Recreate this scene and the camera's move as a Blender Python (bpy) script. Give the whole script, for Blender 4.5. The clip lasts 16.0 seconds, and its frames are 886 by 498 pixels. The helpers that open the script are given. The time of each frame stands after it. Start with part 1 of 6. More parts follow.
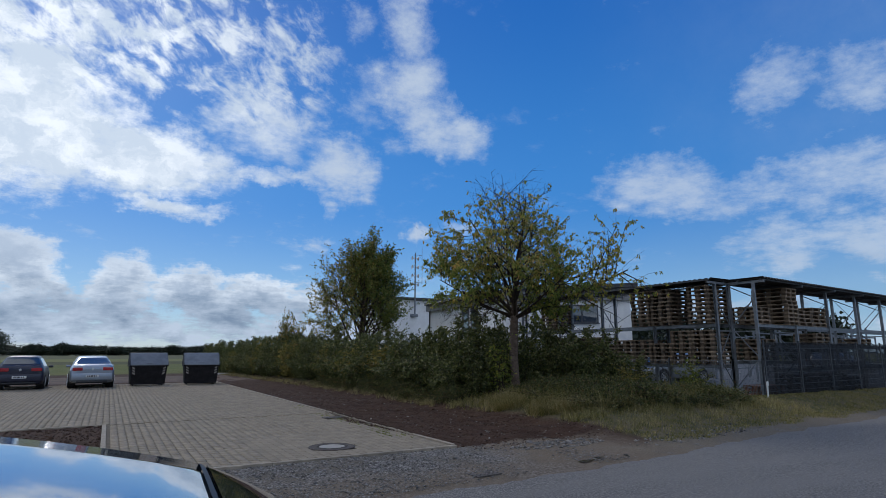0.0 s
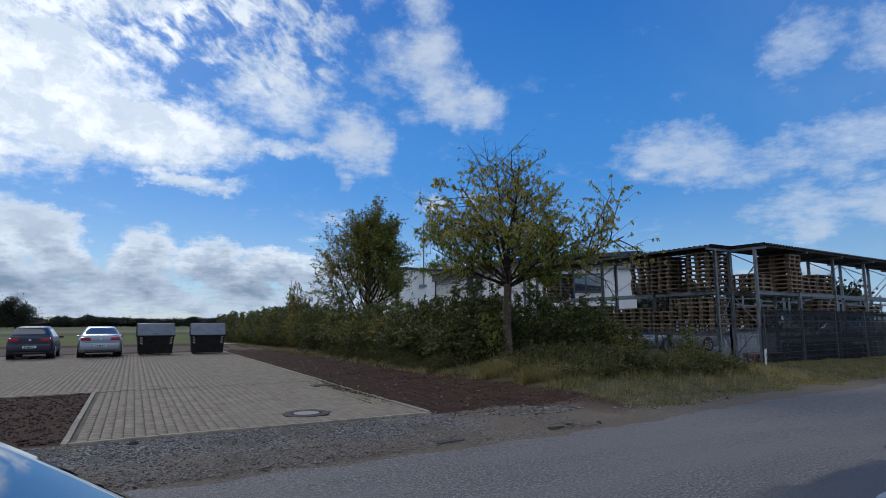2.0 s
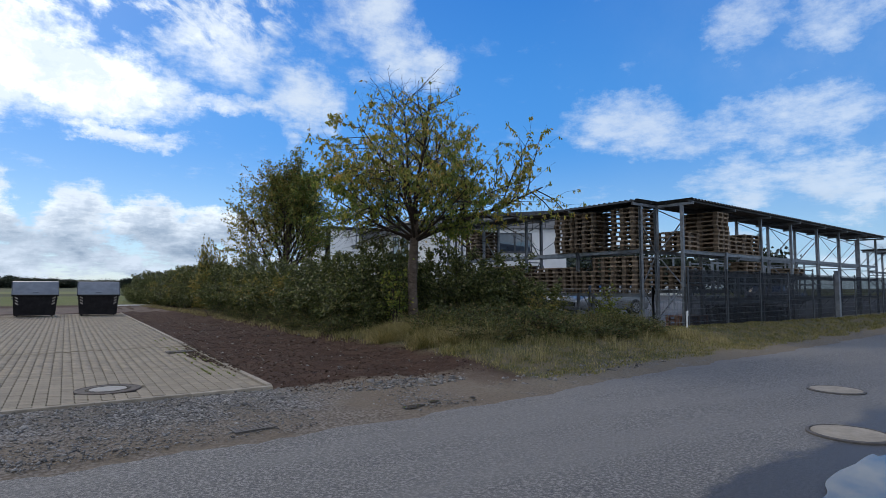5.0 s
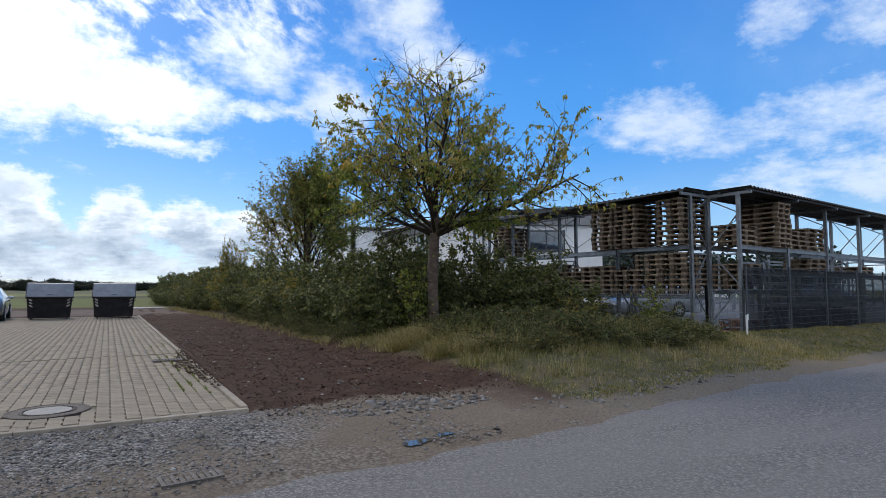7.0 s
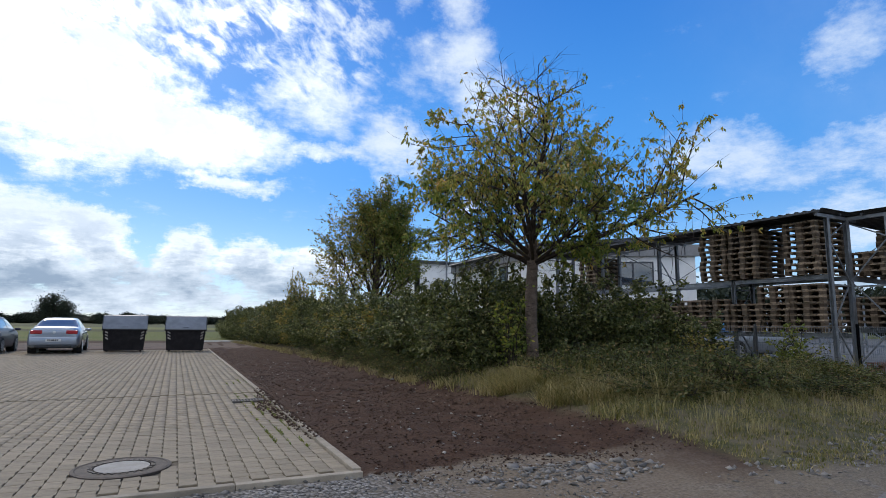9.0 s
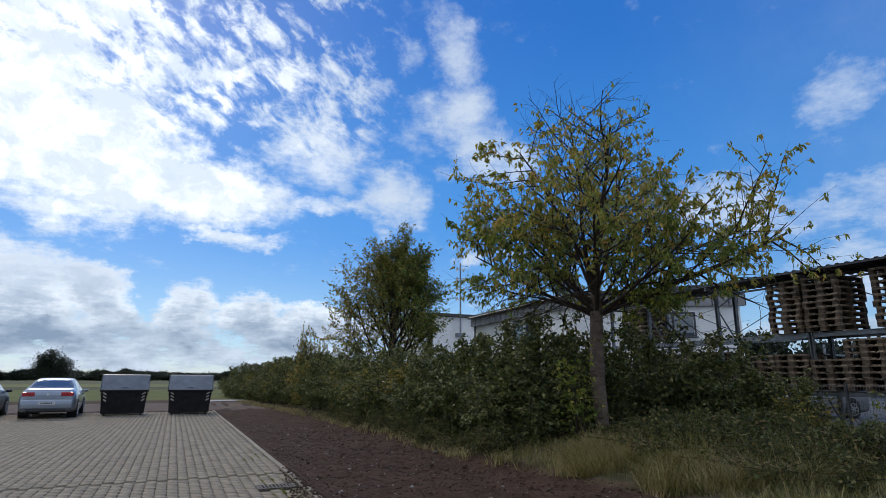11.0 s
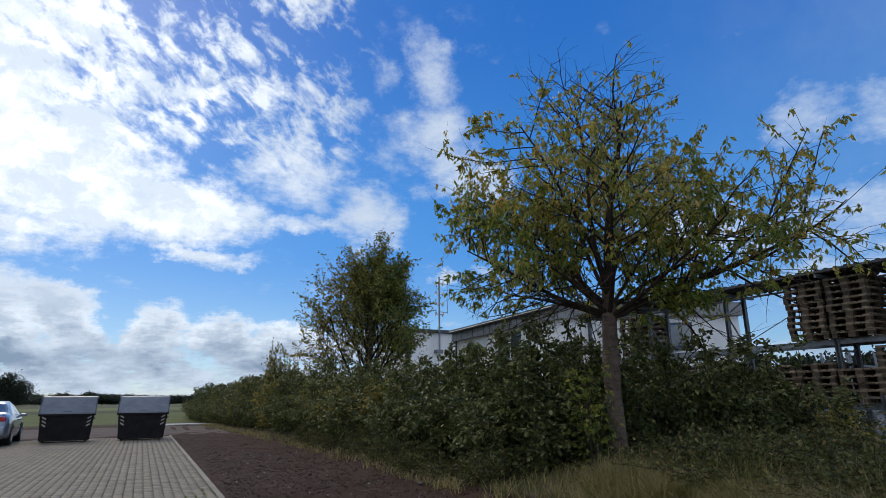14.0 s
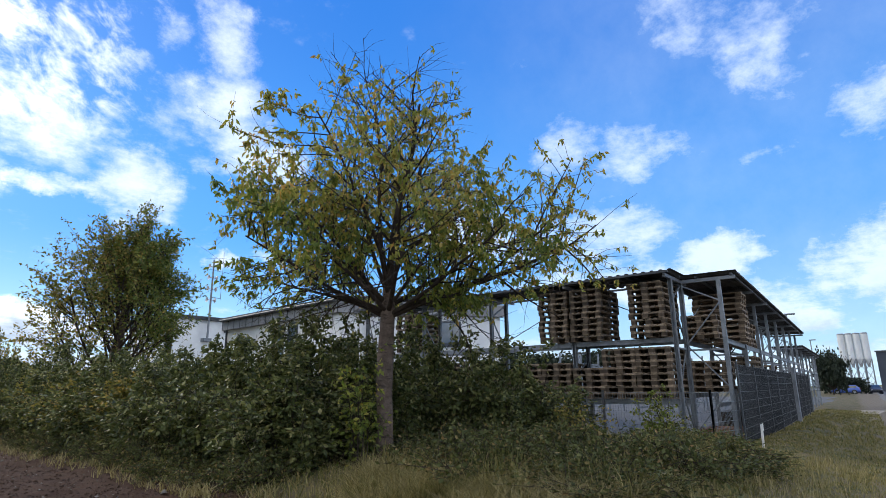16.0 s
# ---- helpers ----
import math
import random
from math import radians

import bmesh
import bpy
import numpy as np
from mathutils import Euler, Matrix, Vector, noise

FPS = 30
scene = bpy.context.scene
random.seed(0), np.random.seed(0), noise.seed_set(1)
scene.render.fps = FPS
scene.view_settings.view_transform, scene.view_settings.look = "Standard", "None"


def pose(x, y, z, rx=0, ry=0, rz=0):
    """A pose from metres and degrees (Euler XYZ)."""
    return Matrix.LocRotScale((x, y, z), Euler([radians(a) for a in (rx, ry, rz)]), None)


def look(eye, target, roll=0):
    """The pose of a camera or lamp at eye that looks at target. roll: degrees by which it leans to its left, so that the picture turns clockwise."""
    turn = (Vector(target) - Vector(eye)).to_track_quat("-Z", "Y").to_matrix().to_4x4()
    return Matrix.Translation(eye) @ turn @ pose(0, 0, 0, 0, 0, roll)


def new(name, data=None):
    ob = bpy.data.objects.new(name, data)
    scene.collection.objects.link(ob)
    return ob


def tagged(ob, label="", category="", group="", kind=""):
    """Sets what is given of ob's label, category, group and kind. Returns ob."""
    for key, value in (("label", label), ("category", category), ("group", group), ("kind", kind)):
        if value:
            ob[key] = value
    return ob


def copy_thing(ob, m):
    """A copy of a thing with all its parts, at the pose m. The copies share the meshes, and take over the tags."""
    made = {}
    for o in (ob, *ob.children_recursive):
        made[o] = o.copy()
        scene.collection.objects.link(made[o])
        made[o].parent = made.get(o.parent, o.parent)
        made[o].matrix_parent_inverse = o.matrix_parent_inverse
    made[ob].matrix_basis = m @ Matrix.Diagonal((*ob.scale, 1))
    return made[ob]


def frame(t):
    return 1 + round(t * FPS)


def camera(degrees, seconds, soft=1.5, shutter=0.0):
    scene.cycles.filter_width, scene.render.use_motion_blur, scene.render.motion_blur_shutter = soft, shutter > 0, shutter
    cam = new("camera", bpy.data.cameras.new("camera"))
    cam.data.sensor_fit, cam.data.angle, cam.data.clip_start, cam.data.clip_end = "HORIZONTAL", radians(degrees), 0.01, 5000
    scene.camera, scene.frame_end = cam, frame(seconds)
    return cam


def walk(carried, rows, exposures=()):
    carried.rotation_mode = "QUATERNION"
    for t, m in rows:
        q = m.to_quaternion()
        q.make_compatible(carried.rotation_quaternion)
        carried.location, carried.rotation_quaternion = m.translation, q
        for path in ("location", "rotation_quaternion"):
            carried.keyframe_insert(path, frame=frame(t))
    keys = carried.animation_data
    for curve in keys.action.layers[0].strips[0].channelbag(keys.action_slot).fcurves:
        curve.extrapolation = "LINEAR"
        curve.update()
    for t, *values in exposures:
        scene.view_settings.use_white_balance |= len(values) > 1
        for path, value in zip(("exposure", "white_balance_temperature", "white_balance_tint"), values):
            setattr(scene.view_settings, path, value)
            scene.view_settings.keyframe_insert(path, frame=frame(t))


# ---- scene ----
cam = camera(76.4, 16.0, soft=0.5)
PATH = [
    (0, (0.386, -1.403, 1.614), (1.378, 0.296, 1.977), 0.0),
    (0.5, (0.462, -1.619, 1.64), (1.458, 0.083, 1.972), -0.1),
    (1, (0.602, -1.747, 1.607), (1.571, -0.027, 1.924), -0.2),
    (1.5, (0.803, -1.692, 1.572), (1.749, 0.045, 1.866), -0.2),
    (2, (1.151, -1.591, 1.554), (2.1, 0.15, 1.816), -0.2),
    (2.5, (1.561, -1.512, 1.523), (2.525, 0.223, 1.774), -0.4),
    (3, (1.905, -1.277, 1.505), (2.912, 0.435, 1.736), -0.1),
    (3.5, (2.268, -1.105, 1.453), (3.359, 0.557, 1.672), 0.0),
    (4, (2.623, -0.997, 1.433), (3.739, 0.654, 1.602), -0.0),
    (6.5, (4.245, 0.445, 1.363), (5.311, 2.133, 1.486), -0.1),
    (7, (4.4, 0.749, 1.36), (5.419, 2.465, 1.503), 0.1),
    (7.5, (4.462, 1.13, 1.342), (5.424, 2.876, 1.498), 0.3),
    (8, (4.491, 1.599, 1.305), (5.413, 3.364, 1.495), 0.2),
    (8.5, (4.377, 2.007, 1.289), (5.235, 3.8, 1.519), 0.4),
    (11, (4.008, 4.206, 1.456), (4.827, 5.973, 1.908), 0.2),
    (11.5, (4.087, 4.593, 1.469), (4.894, 6.353, 1.969), 0.3),
    (12, (4.115, 4.896, 1.458), (4.935, 6.648, 1.968), -0.2),
    (12.5, (4.207, 5.175, 1.456), (5.03, 6.922, 1.978), -0.3),
    (13, (4.263, 5.462, 1.423), (5.107, 7.195, 1.955), -0.1),
    (13.5, (4.478, 5.779, 1.392), (5.356, 7.498, 1.916), -0.4),
    (14, (4.581, 5.878, 1.395), (5.47, 7.593, 1.911), -0.5),
    (14.5, (4.658, 5.869, 1.408), (5.769, 7.457, 1.902), -0.3),
    (15, (4.669, 5.971, 1.433), (6.056, 7.33, 1.914), -0.3),
    (15.5, (4.746, 6.062, 1.478), (6.229, 7.315, 1.957), -0.5),
    (16, (4.78, 6.084, 1.499), (6.256, 7.345, 1.98), -0.5),
]
EXPOSURES = ((0, 0.19, 6000, 10), (1.5, 0.25, 6050, 10), (4, 0.47, 6200, 10), (6.5, 0.8, 6450, 10), (8, 0.86, 6500, 10), (9.5, 0.75, 6400, 10), (11, 0.5, 6250, 10), (12.5, 0.41, 6200, 10), (14, 0.45, 6250, 10), (14.6, 0.7, 6300, 10), (15, 0.94, 6400, 10), (16, 1.12, 6500, 10))
walk(cam, [(t, look(eye, target, roll)) for t, eye, target, roll in PATH], EXPOSURES)

# ---- world and light ----
SUN_AZ, SUN_EL = -10.0, 36.0   # heading from +y to the right, height, in degrees


class Nodes:
    """Short hand for node trees."""

    def __init__(self, tree):
        self.t = tree

    def add(self, kind, **values):
        n = self.t.nodes.new(kind)
        for k, v in values.items():
            if k == "op":
                n.operation = v
            elif k == "blend":
                n.blend_type = v
            elif k == "kind":
                n.data_type = v
        return n

    def put(self, sock, v):
        if isinstance(v, (int, float)):
            sock.default_value = v
        elif isinstance(v, tuple):
            sock.default_value = v if len(v) == len(sock.default_value) else (*v, 1.0)
        else:
            self.t.links.new(v, sock)

    def math(self, op, a, b=0.0, c=None, clamp=False):
        n = self.add("ShaderNodeMath", op=op)
        n.use_clamp = clamp
        self.put(n.inputs[0], a)
        self.put(n.inputs[1], b)
        if c is not None:
            self.put(n.inputs[2], c)
        return n.outputs[0]

    def mix(self, f, a, b, blend="MIX"):
        n = self.add("ShaderNodeMix")
        n.data_type, n.blend_type = "RGBA", blend
        self.put(n.inputs[0], f)
        self.put(n.inputs[6], a)
        self.put(n.inputs[7], b)
        return n.outputs[2]

    def ramp(self, v, lo, hi, a=0.0, b=1.0):
        n = self.add("ShaderNodeMapRange")
        n.interpolation_type = "SMOOTHSTEP"
        for k, x in enumerate((v, lo, hi, a, b)):
            self.put(n.inputs[k], x)
        return n.outputs[0]

    def noise(self, vec, scale, detail=4.0, rough=0.55, out=0, distort=0.0):
        n = self.add("ShaderNodeTexNoise")
        self.put(n.inputs["Vector"], vec)
        self.put(n.inputs["Scale"], scale)
        self.put(n.inputs["Detail"], detail)
        self.put(n.inputs["Roughness"], rough)
        self.put(n.inputs["Distortion"], distort)
        return n.outputs[out]

    def xyz(self, vec):
        n = self.add("ShaderNodeSeparateXYZ")
        self.put(n.inputs[0], vec)
        return n.outputs

    def vec(self, x, y, z=0.0):
        n = self.add("ShaderNodeCombineXYZ")
        for k, v in enumerate((x, y, z)):
            self.put(n.inputs[k], v)
        return n.outputs[0]


world = bpy.data.worlds.new("sky")
scene.world = world
world.use_nodes = True
N = Nodes(world.node_tree)
world.node_tree.nodes.clear()
out = N.add("ShaderNodeOutputWorld")
bg = N.add("ShaderNodeBackground")
sky = N.add("ShaderNodeTexSky")
sky.sky_type, sky.sun_disc = "NISHITA", False
sky.sun_elevation, sky.sun_rotation = radians(SUN_EL), radians(SUN_AZ)
sky.altitude, sky.air_density, sky.dust_density, sky.ozone_density = 50, 1.0, 0.4, 3.0
# Clouds: heading, height, half width and half height in degrees, tilt, and thickness.
CLOUDS = (
    (-9, 19.5, 10, 7.0, 0, 1.4), (-17, 28, 12, 12, 0, 1.3), (2, 17.3, 8, 3.4, 0, 1.2), (-4, 27, 8, 6, -25, 0.85), (8, 29, 12, 5.5, -15, 0.75),
    (11, 23.5, 7, 5, -35, 0.95), (13.5, 17.2, 8, 1.1, 0, 0.95), (4, 13.2, 5.5, 1.0, 0, 0.95), (19.6, 18.2, 4.0, 3.2, -35, 1.05), (18.6, 15.0, 1.2, 2.2, 0, 0.75),
    (26.6, 31.6, 3.1, 5.0, 12, 1.0), (27.0, 26.6, 4.0, 4.2, 0, 1.1), (30.6, 21.6, 4.6, 2.6, -18, 1.05), (28.5, 24, 3.6, 3, -40, 1.0), (21, 32, 2.2, 1.6, 30, 0.6), (22.5, 25.5, 3, 4, -45, 0.42),
    (9.5, 38.6, 6.5, 3, 0, 1.25), (25, 21, 2.5, 1.0, 0, 0.45),
)
CLOUDS_LOW = (
    (-14, 7.2, 6, 4.4, 0, 1.4), (-7.5, 7.2, 3.2, 3.0, 0, 1.3), (0.6, 5.9, 3.2, 3.0, 0, 1.3), (6, 5.4, 4.2, 2.4, 0, 1.25), (12, 5.2, 4.2, 2.0, 0, 1.2), (17.5, 5.0, 4, 1.8, 0, 1.05),
    (-10, 3.4, 12, 2.6, 0, 1.2), (52.3, 15.8, 6.2, 3.3, 0, 1.1), (60, 14.6, 6, 2.4, 10, 0.8), (66, 14.4, 7, 3.0, 0, 0.85), (63, 9.5, 7, 2.6, 0, 0.85), (70, 8.8, 6, 3.0, 0, 0.95),
    (62.8, 23.6, 4.4, 3.2, 25, 0.82), (69.5, 22.4, 4.6, 3.0, 0, 0.78), (79, 31.5, 9, 5.2, -35, 0.62), (81, 28.3, 3.4, 2.6, 0, 0.8), (89.5, 22.5, 4, 3.6, 0, 0.72), (82, 20.2, 4.5, 1.2, 18, 0.4),
    (76, 11.6, 4.0, 2.5, 0, 1.25), (88, 9.5, 5, 3.2, 0, 1.2), (96, 12, 8, 5, 0, 1.1), (80, 6.4, 6, 2.6, 0, 0.95), (27.6, 12.1, 1.8, 0.9, 0, 0.95), (31.6, 12.8, 1.9, 0.8, 0, 0.9), (17.2, 10.9, 2.0, 0.8, 0, 0.6), (40, 2.2, 60, 2.6, 0, 0.9),
)
gen = N.add("ShaderNodeTexCoord").outputs["Generated"]
gx, gy, gz = N.xyz(gen)
flatv = N.vec(N.math("DIVIDE", gx, N.math("ADD", N.math("ABSOLUTE", gz), 0.18)), N.math("DIVIDE", gy, N.math("ADD", N.math("ABSOLUTE", gz), 0.18)), 0.0)
puff = N.noise(flatv, 3.4, 10.0, 0.66, distort=0.3)
wisp = N.noise(gen, 11.0, 8.0, 0.64)
ragx = N.math("MULTIPLY", N.math("SUBTRACT", N.noise(gen, 13.0, 7.0, 0.68), 0.5), 5.5)
ragy = N.math("MULTIPLY", N.math("SUBTRACT", N.noise(N.vec(gy, gz, gx), 14.0, 7.0, 0.68), 0.5), 4.6)
az_true = N.math("MULTIPLY", N.math("ARCTAN2", gx, gy), 57.2958)
el_true = N.math("MULTIPLY", N.math("ARCSINE", gz), 57.2958)
AZ = N.math("ADD", az_true, ragx)
EL = N.math("ADD", el_true, ragy)
# rows of small cells in the high cloud, lying slantwise
cells = N.noise(N.vec(N.math("MULTIPLY_ADD", az_true, 0.30, N.math("MULTIPLY", el_true, 0.38)), N.math("MULTIPLY_ADD", az_true, -0.16, N.math("MULTIPLY", el_true, 0.22))), 1.25, 6.0, 0.62, distort=0.35)
# behind the walk the sky is half covered
cover = N.math("MULTIPLY", N.ramp(N.math("ABSOLUTE", N.math("SUBTRACT", AZ, 38.0)), 62, 85), N.ramp(N.noise(flatv, 0.9, 3.0), 0.36, 0.5))
for a, e, ra, re, tilt, amp in CLOUDS + CLOUDS_LOW:
    c, d = math.cos(radians(tilt)), math.sin(radians(tilt))
    u = N.math("MULTIPLY_ADD", AZ, c / ra, N.math("MULTIPLY_ADD", EL, d / ra, -(a * c + e * d) / ra))
    v = N.math("MULTIPLY_ADD", AZ, -d / re, N.math("MULTIPLY_ADD", EL, c / re, (a * d - e * c) / re))
    r2 = N.math("MULTIPLY_ADD", v, v, N.math("MULTIPLY", u, u))
    cover = N.math("MAXIMUM", cover, N.math("MULTIPLY_ADD", r2, -0.66 * amp, amp))
mottle = N.noise(flatv, 10.0, 7.0, 0.66)
low = N.ramp(EL, 3, 13, 1.0, 0.0)
high_left = N.math("MULTIPLY", N.ramp(el_true, 19, 26), N.ramp(az_true, 14, 24, 1.0, 0.0))
heap_at = lambda dx, dy: N.noise(N.vec(N.math("MULTIPLY_ADD", az_true, 0.13, dx), N.math("MULTIPLY_ADD", el_true, 0.22, dy)), 1.8, 6.0, 0.5, distort=0.15)
heap_here, heap_above = heap_at(0.0, 0.0), heap_at(-0.05, 0.16)
heap = N.math("MULTIPLY", N.math("SUBTRACT", heap_here, 0.5), N.math("MULTIPLY", low, 3.0))
lit = N.math("MULTIPLY", N.math("SUBTRACT", heap_here, heap_above), 2.6)
body = N.math("ADD", N.math("ADD", heap, N.math("MULTIPLY_ADD", mottle, 1.3, -0.66)), N.math("ADD", cover, N.math("ADD", N.math("MULTIPLY_ADD", puff, 1.3, -0.72), N.math("MULTIPLY_ADD", wisp, 1.3, -0.68))))
body = N.math("ADD", body, N.math("MULTIPLY", high_left, N.math("MULTIPLY_ADD", cells, 3.6, -1.8)))
crisp = N.math("MAXIMUM", N.math("MULTIPLY", low, N.ramp(az_true, 20, 40, 1.0, 0.3)), N.ramp(az_true, 0, 14, 0.45, 0.0))
dens = N.math("MULTIPLY", N.ramp(body, 0.0, N.math("SUBTRACT", 1.2, N.math("MULTIPLY", crisp, 0.6))), N.ramp(N.math("ABSOLUTE", N.math("SUBTRACT", AZ, SUN_AZ)), 30, 75, 1.0, 0.80))
dens = N.math("MAXIMUM", dens, N.math("MULTIPLY", N.ramp(az_true, 40, 75), N.math("MULTIPLY_ADD", wisp, 0.2, 0.0)))
thick = N.ramp(body, 0.55, 1.45)
# nearer the sun the clouds shine; low ones show bright rims, grey hearts and grey undersides
near_sun = N.math("MULTIPLY", N.ramp(N.math("ABSOLUTE", N.math("SUBTRACT", AZ, SUN_AZ)), 8, 32, 1.0, 0.0), N.ramp(EL, 8, 16))
streak = N.noise(N.vec(N.math("MULTIPLY", AZ, 0.09), N.math("MULTIPLY_ADD", EL, 0.17, 0.12)), 2.2, 7.0, 0.6)
under = N.math("MULTIPLY", N.ramp(EL, 3.6, 7.6, 1.0, 0.0), N.ramp(el_true, 1.0, 3.4))
low_shade = N.math("MULTIPLY", low, N.math("SUBTRACT", N.math("MULTIPLY_ADD", under, 0.3, N.math("MULTIPLY_ADD", thick, 0.45, 0.12)), lit))
shade = N.math("ADD", N.math("MULTIPLY", N.ramp(streak, 0.46, 0.66), 0.22), low_shade, clamp=True)
facing = N.ramp(N.math("ABSOLUTE", N.math("SUBTRACT", AZ, 38.0)), 70, 130)
far_side = N.mix(N.ramp(az_true, 55, 80), (0.46, 0.52, 0.60), (0.50, 0.56, 0.63))
bright = N.mix(N.ramp(N.noise(N.vec(N.math("MULTIPLY", AZ, 0.10), N.math("MULTIPLY", EL, 0.15)), 2.0, 8.0, 0.62), 0.4, 0.62), (0.58, 0.64, 0.70), (0.86, 0.88, 0.88))
white = N.mix(near_sun, N.mix(facing, far_side, (0.88, 0.88, 0.87)), bright)
rim = N.math("MULTIPLY", N.math("MULTIPLY", low, N.ramp(az_true, 14, 30, 1.0, 0.0)), N.math("SUBTRACT", 1.0, thick))
white = N.mix(N.math("MULTIPLY", rim, N.ramp(el_true, 3.5, 6.5)), white, (0.74, 0.78, 0.81))
grey = N.mix(N.math("MULTIPLY", low, 0.9), (0.28, 0.36, 0.47), (0.165, 0.22, 0.30))
cloud_col = N.mix(N.math("MULTIPLY", N.math("MULTIPLY", shade, N.math("ADD", N.math("MULTIPLY", low, 0.75), 0.25)), N.math("SUBTRACT", 1.0, N.math("MULTIPLY", near_sun, 0.85))), white, grey)
blue = N.add("ShaderNodeHueSaturation")
N.put(blue.inputs["Color"], sky.outputs[0])
N.put(blue.inputs["Saturation"], 1.28)
N.put(blue.inputs["Value"], 0.088)
deep = N.mix(N.ramp(el_true, 14, 38), (0.034, 0.19, 0.51), (0.010, 0.106, 0.41))
pale = N.mix(N.ramp(el_true, 0, 15), (0.24, 0.40, 0.56), deep)
haze = N.mix(0.72, blue.outputs[0], pale)
N.put(bg.inputs[0], N.mix(N.math("MULTIPLY", dens, 0.96), haze, cloud_col))
N.put(bg.inputs[1], 1.0)
N.t.links.new(bg.outputs[0], out.inputs[0])

sun_data = bpy.data.lights.new("sun", "SUN")
sun_data.energy, sun_data.angle, sun_data.color = 0.85, radians(14), (1.0, 0.90, 0.76)
sun = new("sun", sun_data)
az, el = radians(SUN_AZ), radians(SUN_EL)
sun.matrix_world = look((math.sin(az) * math.cos(el) * 60, math.cos(az) * math.cos(el) * 60, math.sin(el) * 60), (0, 0, 0))
scene.view_settings.exposure = 0.0


# ---- materials ----
def material(name):
    m = bpy.data.materials.new(name)
    m.use_nodes = True
    n = Nodes(m.node_tree)
    return m, n, m.node_tree.nodes["Principled BSDF"]


def surface(name, a, b, rough=0.8, scale=8.0, fine=60.0, bump=0.2, metal=0.0, spread=0.12, stain=0.25, spec=0.4, coat=0.0, world_space=False):
    """A surface of two tones, with grain, stains, fine relief and a shade of its own for each object."""
    m, n, p = material(name)
    tc = n.add("ShaderNodeNewGeometry").outputs["Position"] if world_space else n.add("ShaderNodeTexCoord").outputs["Object"]
    big = n.noise(tc, scale, 5.0, 0.6)
    small = n.noise(tc, fine, 3.0, 0.6)
    blend = n.math("ADD", n.math("MULTIPLY", big, 0.65), n.math("MULTIPLY", small, 0.35))
    col = n.mix(n.ramp(blend, 0.36, 0.64), a, b)
    dirt = n.ramp(n.noise(tc, scale * 0.35, 6.0, 0.65), 0.5, 0.75, 0.0, stain)
    col = n.mix(dirt, col, tuple(0.45 * v for v in a), "MIX")
    rnd = n.add("ShaderNodeObjectInfo").outputs["Random"]
    shade = n.math("ADD", n.math("MULTIPLY", rnd, 2 * spread), 1.0 - spread)
    hsv = n.add("ShaderNodeHueSaturation")
    n.put(hsv.inputs["Value"], shade)
    n.put(hsv.inputs["Color"], col)
    n.put(p.inputs["Base Color"], hsv.outputs[0])
    n.put(p.inputs["Roughness"], n.math("ADD", n.math("MULTIPLY", small, 0.2), rough - 0.1))
    p.inputs["Metallic"].default_value = metal
    p.inputs["Specular IOR Level"].default_value = spec
    p.inputs["Coat Weight"].default_value = coat
    if bump:
        bn = n.add("ShaderNodeBump")
        n.put(bn.inputs["Strength"], bump)
        bn.inputs["Distance"].default_value = 0.02
        n.put(bn.inputs["Height"], n.math("ADD", big, n.math("MULTIPLY", small, 0.6)))
        n.put(p.inputs["Normal"], bn.outputs[0])
    return m


def leaf_material(name, tones, gloss=0.45, through_light=0.35):
    """Leaves: each island takes one of the tones, and lets some light through."""
    m, n, p = material(name)
    isl = n.add("ShaderNodeNewGeometry").outputs["Random Per Island"]
    ramp = n.add("ShaderNodeValToRGB")
    e = ramp.color_ramp.elements
    for k, (at, col) in enumerate(tones):
        x = e[k] if k < 2 else e.new(at)
        x.position, x.color = at, (*col, 1)
    n.put(ramp.inputs[0], isl)
    tc = n.add("ShaderNodeTexCoord").outputs["Object"]
    col = n.mix(n.ramp(n.noise(tc, 1.3, 3.0), 0.35, 0.65, 0.0, 0.5), ramp.outputs[0], (0.62, 0.68, 0.5), "MULTIPLY")
    col = n.mix(n.ramp(n.noise(tc, 45.0, 2.0), 0.3, 0.7, 0.0, 0.3), col, (0.7, 0.7, 0.6), "MULTIPLY")
    n.put(p.inputs["Base Color"], col)
    p.inputs["Roughness"].default_value = gloss
    p.inputs["Specular IOR Level"].default_value = 0.22
    tr = n.add("ShaderNodeBsdfTranslucent")
    n.put(tr.inputs[0], n.mix(0.5, col, (1.0, 0.95, 0.3), "MULTIPLY"))
    mx = n.add("ShaderNodeMixShader")
    mx.inputs[0].default_value = through_light
    m.node_tree.links.new(p.outputs[0], mx.inputs[1])
    m.node_tree.links.new(tr.outputs[0], mx.inputs[2])
    m.node_tree.links.new(mx.outputs[0], m.node_tree.nodes["Material Output"].inputs[0])
    return m


